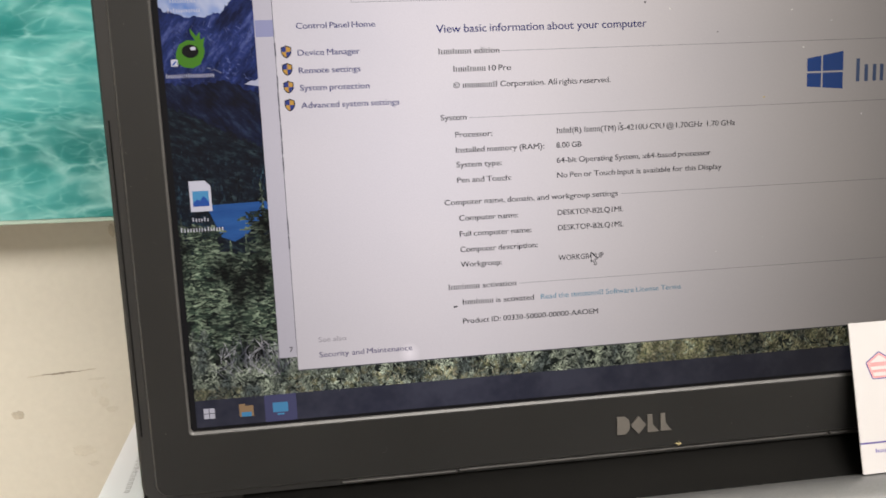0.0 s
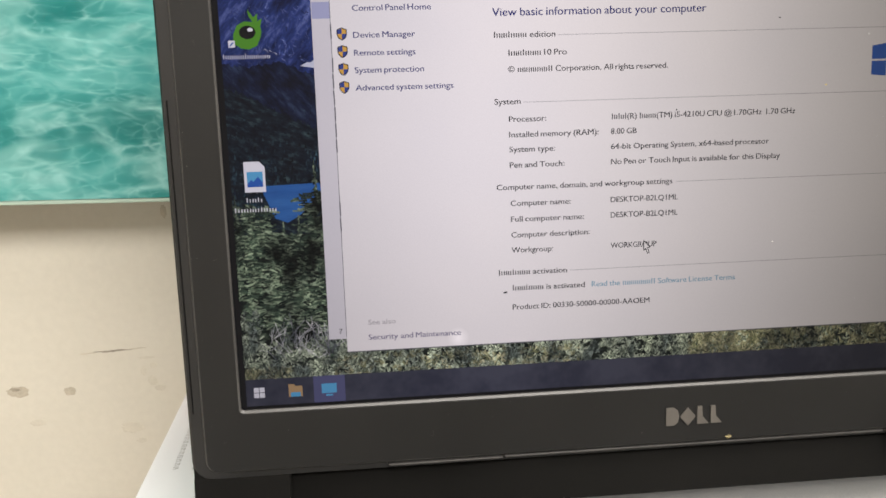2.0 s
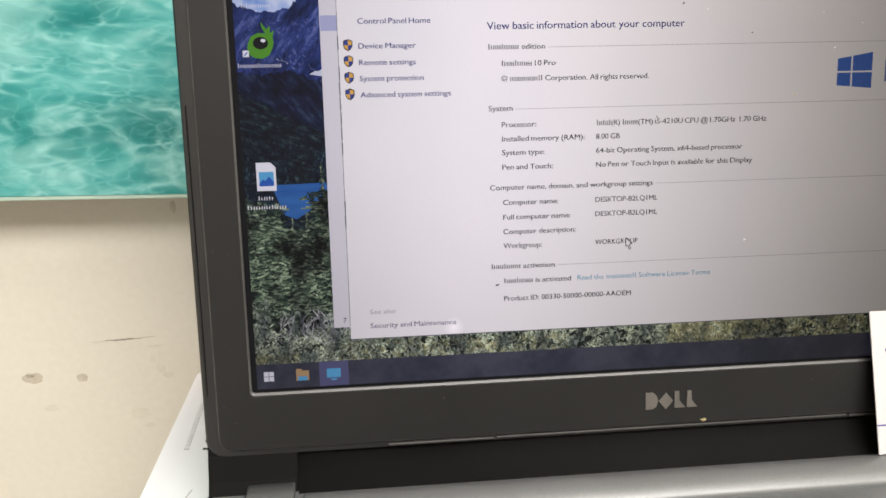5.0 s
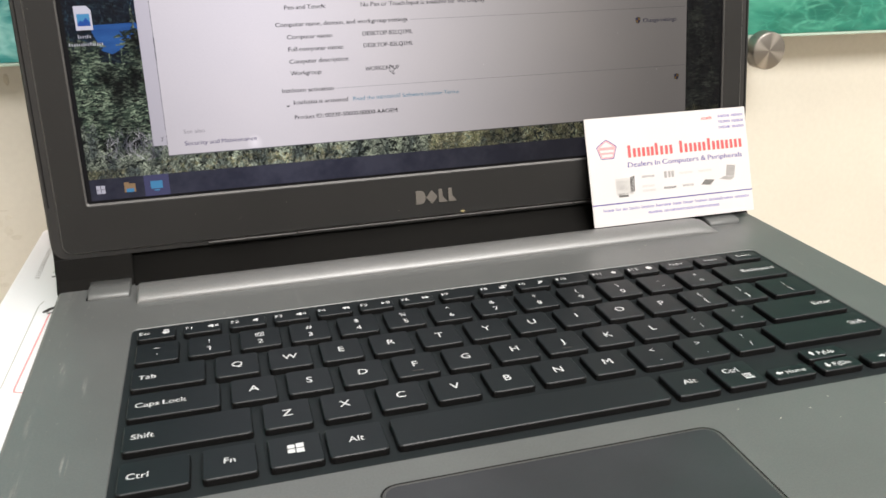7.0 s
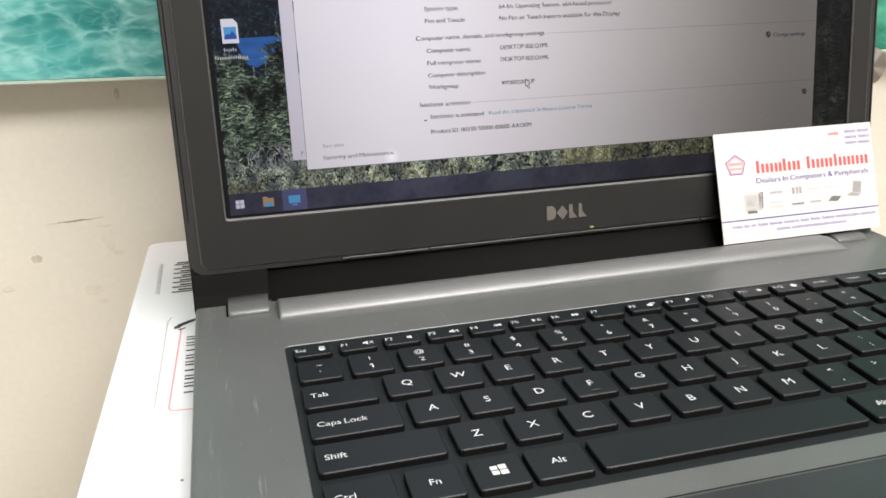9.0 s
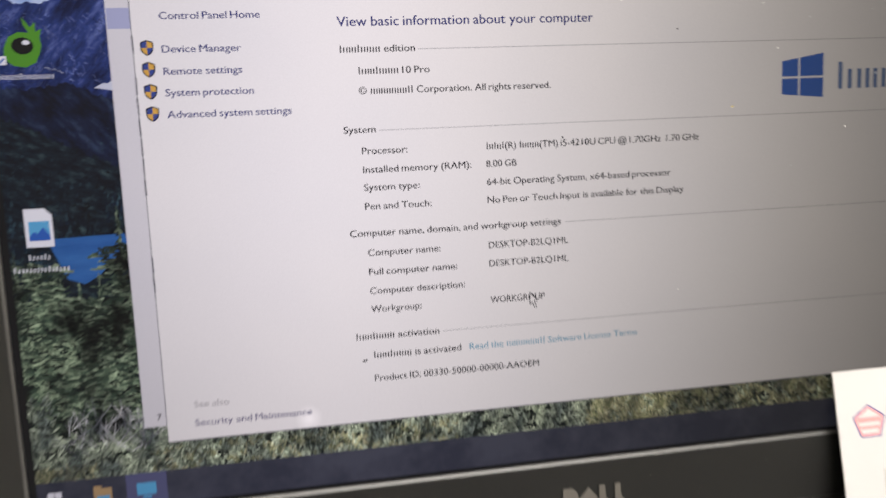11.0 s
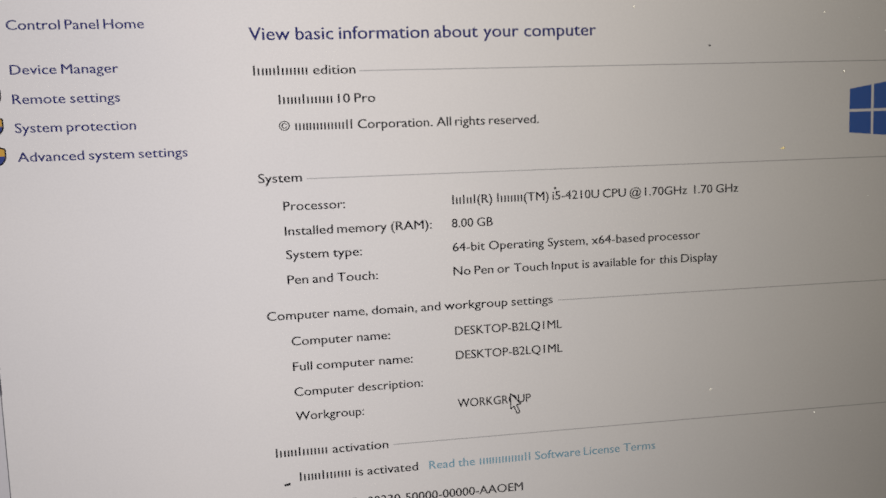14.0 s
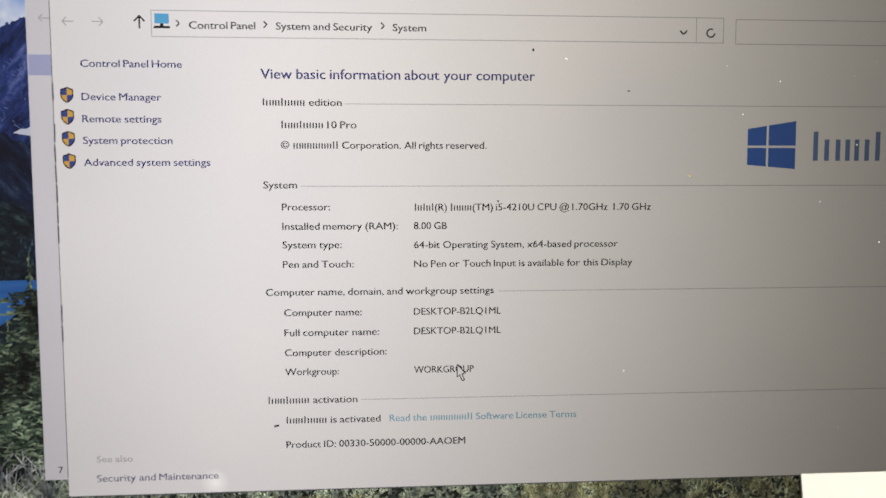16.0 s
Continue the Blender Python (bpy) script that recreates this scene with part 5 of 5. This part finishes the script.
ICONS = {0: [disc(0, -0.0002, 0.0011, 10), rect(-0.0008, 0.0008, 0.0003, 0.0016)], 1: [speaker, stroke((0.0009, -0.0008), (0.0020, 0.0008), 0.0003), stroke((0.0009, 0.0008), (0.0020, -0.0008), 0.0003)],
         2: [speaker], 3: [speaker, rect(0.0008, 0.0011, -0.0006, 0.0006), rect(0.0015, 0.0018, -0.0010, 0.0010)],
         4: [[(0.0012 - u, v) for u, v in play][::-1], [(0.0 - u, v) for u, v in play][::-1]], 5: [play, rect(0.0008, 0.0011, -0.0010, 0.0010), rect(0.0015, 0.0018, -0.0010, 0.0010)],
         6: [play, [(u + 0.0013, v) for u, v in play]], 8: [rect(-0.0014, 0.0006, -0.0010, 0.0005), rect(-0.0002, 0.0018, 0.0007, 0.0014)],
         9: [disc(0.0, 0.0003, 0.0008, 10), stroke((-0.0004, -0.0003), (-0.0014, -0.0013), 0.0004)], 11: [disc(0, 0, 0.0009, 10)], 12: [disc(0, 0, 0.0012, 10)]}
FNAMES = ["Esc"] + ["F%d" % i for i in range(1, 13)] + ["PrtScr", "Insert", "Delete"]
for i, text in enumerate(FNAMES):
    x0 = LEFT + i * FW
    leg = [(text, -FW / 2 + 0.0024 if i < 13 else 0.0, -0.0004 if i < 13 else -0.0006, 0.0033 if i < 13 else 0.0027, "left" if i < 13 else "mid")]
    if i in ICONS:
        leg.append([[(u * 1.25 + 0.0036, v * 1.25 + 0.0004) for u, v in q] for q in ICONS[i]])
    key(x0, x0 + FW - 0.0030, FY, FD, leg)

# ---- the visiting card, leaning on the bezel ----
card = empty("visiting_card", Matrix.Translation((0.1264, 0.0848, KT + 0.0024)) @ pose(0, 0, 0, -20.4, 0, 0) @ pose(0, 0, 0, 0, 0.0, 0), "white printed visiting card leaning against the laptop screen", "card")
CW, CH = 0.0925, 0.0552
part("paper", box(-CW / 2, CW / 2, 0.0, 0.0005, 0.0, CH), M_CARD, card)


def cu(u, v):
    return (-CW / 2 + u * CW, v * CH)


def printed(name, polys, material, label=""):
    part(name, sheet(polys, 0.00006), material, card, label)


def card_line(text, u0, u1, v, size, material, label="", bold=0.0):
    a, b = cu(u0, v), cu(u1, v)
    part("card_text", line_of_text(text, a[0], a[1], size, b[0], w=0.00006, bold=bold), material, card, label)


card_line("##taaiAa ##Aaataam", 0.235, 0.965, 0.615, 0.0088, M_RED, "bold red bars of the shop's name")
card_line("Dealers In Computers & Peripherals", 0.235, 0.955, 0.525, 0.0037, M_NAVY, "", 0.02)
card_line("##maA", 0.715, 0.785, 0.905, 0.0024, M_RED, "small red bar")
for v in (0.915, 0.862, 0.808):
    card_line("##aaaaa ##aaaaa", 0.822, 0.985, v, 0.0026, M_PALENAVY, "navy bars of a number")
pent = [cu(0.118, 0.70)]
pent = [(pent[0][0] + 0.0058 * math.cos(radians(90 + 72 * k)), pent[0][1] + 0.0054 * math.sin(radians(90 + 72 * k))) for k in range(5)]
printed("pentagon_outline", [stroke(a, b, 0.0004) for a, b in zip(pent, pent[1:] + pent[:1])], M_NAVY, "navy pentagon outline")
c0 = cu(0.118, 0.70)
printed("pentagon_ring", [stroke(a, b, 0.0006) for a, b in zip([(c0[0] + (u - c0[0]) * 0.86, c0[1] + (v - c0[1]) * 0.86) for u, v in pent], [(c0[0] + (u - c0[0]) * 0.86, c0[1] + (v - c0[1]) * 0.86) for u, v in pent[1:] + pent[:1]])], M_PINK, "pale red pentagon outline")
printed("pentagon_bars", [rect(c0[0] - 0.0040, c0[0] + 0.0040, c0[1] + 0.0001, c0[1] + 0.0016), rect(c0[0] - 0.0033, c0[0] + 0.0033, c0[1] - 0.0021, c0[1] - 0.0011)], M_PINK, "red bars in the pentagon")
printed("rule", [[cu(0.0, 0.196), cu(1.0, 0.196), cu(1.0, 0.207), cu(0.0, 0.207)]], M_NAVY, "navy line across the card")
card_line("##Aaaa ##Aa ##aa ##Aaaa ##Aaaaa ##Aaaaaa ##taaa ##Aaaa ##Aaaaa ##aaaaaAaaaa ##aaaaaa", 0.06, 0.975, 0.133, 0.0023, M_PALENAVY, "navy bars of small print")
card_line("##aaaaa ##aaaaaaaaaaaaaaaaaaaa", 0.33, 0.78, 0.078, 0.0023, M_PALENAVY, "navy bars of small print")
q = lambda pts: [cu(u, v) for u, v in pts]
printed("computer_picture", [q([(0.150, 0.275), (0.255, 0.275), (0.262, 0.430), (0.150, 0.430)])], M_PALEINK, "grey picture of a computer")
printed("computer_picture_dark", [q([(0.235, 0.285), (0.262, 0.300), (0.268, 0.445), (0.240, 0.430)]), q([(0.165, 0.255), (0.225, 0.255), (0.215, 0.290), (0.160, 0.290)])], M_DARKINK)
printed("computer_picture_screen", [q([(0.160, 0.318), (0.226, 0.318), (0.226, 0.415), (0.160, 0.415)])], M_CARD)
for k, (u0, u1, v, mat_) in enumerate(((0.31, 0.39, 0.415, M_GREYINK), (0.31, 0.39, 0.285, M_PALEINK), (0.31, 0.385, 0.325, M_PALEINK), (0.44, 0.52, 0.29, M_DARKINK), (0.56, 0.63, 0.295, M_GREYINK), (0.545, 0.63, 0.415, M_PALEINK), (0.665, 0.75, 0.415, M_PALEINK))):
    card_line("##aaaaa", u0, u1, v, 0.0022, mat_, "grey bar")
printed("grey_blocks", [q([(0.450, 0.395), (0.468, 0.395), (0.468, 0.455), (0.450, 0.455)]), q([(0.476, 0.395), (0.490, 0.395), (0.490, 0.455), (0.476, 0.455)]), q([(0.496, 0.395), (0.512, 0.395), (0.512, 0.455), (0.496, 0.455)])], M_GREYINK)
printed("drive_picture", [q([(0.675, 0.295), (0.735, 0.285), (0.765, 0.330), (0.705, 0.340)])], M_DARKINK, "dark picture of a small device")
printed("notebook_picture", [q([(0.795, 0.330), (0.870, 0.310), (0.895, 0.340), (0.825, 0.355)]), q([(0.838, 0.355), (0.892, 0.345), (0.905, 0.450), (0.850, 0.460)])], M_GREYINK, "grey picture of a notebook")

# ---- dust and crumbs ----
rnd = random.Random(77)
bm = bmesh.new()


def crumb(bm, cx, cy, cz, s, upright=False):
    pts = [(cx + s * math.cos(a) * rnd.uniform(0.5, 1.2), s * math.sin(a) * rnd.uniform(0.5, 1.2)) for a in [2 * math.pi * k / 5 for k in range(5)]]
    low = [bm.verts.new((u, cz, cy + v) if upright else (u, cy + v, cz)) for u, v in pts]
    tip = bm.verts.new((cx, cz - s * 0.5, cy) if upright else (cx, cy, cz + s * 0.5))
    for i in range(5):
        bm.faces.new((low[i], low[(i + 1) % 5], tip))


for _ in range(36):
    crumb(bm, rnd.uniform(-0.170, 0.170), rnd.uniform(-0.148, -0.073), DZ + 0.0001, rnd.uniform(0.00012, 0.00040))
for _ in range(26):
    crumb(bm, rnd.uniform(-0.168, 0.168), rnd.uniform(0.043, 0.066), DZ + 0.0001, rnd.uniform(0.0001, 0.00028))
for _ in range(18):
    crumb(bm, rnd.uniform(-0.172, -0.143), rnd.uniform(-0.07, 0.07), DZ + 0.0001, rnd.uniform(0.0001, 0.00028))
for x, y in ((0.0984, 0.0653), (0.0660, -0.0845), (0.0560, -0.0760), (0.0790, -0.0820)):
    crumb(bm, x, y, DZ + 0.0001, 0.00045)
dust = part("deck_dust", bm, M_DUST, laptop, "pale dust and crumbs on the deck")
tagged(dust, kind="stuff")
bm = bmesh.new()
for x, z in ((0.0608, 0.1201), (0.0835, 0.0964), (0.0935, 0.1120), (0.0290, 0.0500), (0.1010, 0.0850), (0.0710, 0.1290), (0.0560, 0.1330), (0.0120, 0.1345)):
    crumb(bm, x, z, -0.0006, rnd.uniform(0.00022, 0.00036), True)
for _ in range(40):
    crumb(bm, rnd.uniform(0.03, 0.15), rnd.uniform(0.02, 0.16), -0.0006, rnd.uniform(0.00005, 0.00011), True)
ob = part("screen_dust", bm, M_FLECK, screen, "pale dust on the display")
tagged(ob, kind="stuff")
bm = bmesh.new()
for _ in range(34):
    crumb(bm, rnd.uniform(-0.171, -0.160), rnd.uniform(-0.018, 0.16), -0.00142, rnd.uniform(0.00004, 0.00012), True)
for _ in range(22):
    crumb(bm, rnd.uniform(-0.165, 0.165), rnd.uniform(-0.0195, -0.002), -0.00142, rnd.uniform(0.00004, 0.00010), True)
dust = lid_part("bezel_dust", bm, M_DUST, "pale dust in the bezel's edges")
tagged(dust, kind="stuff")
show("pale_crumb", sheet([blotch(0.0462, 0.1036, 0.0006, 0.00025, 12, 10, 0.5)], 0.0006), M_YELLOW, "yellowish crumb")
for speck in [blotch(0.0030, 0.1368, 0.0003, 0.0004, 2, 8), blotch(-0.0062, 0.0968, 0.0003, 0.0003, 4, 8), stroke((-0.0665, 0.0366), (-0.0652, 0.0368), 0.0005), blotch(0.0290, 0.1262, 0.0003, 0.0002, 6, 8)]:
    show("dark_speck", sheet([speck], 0.0006), L_TEXT, "dark crumb")
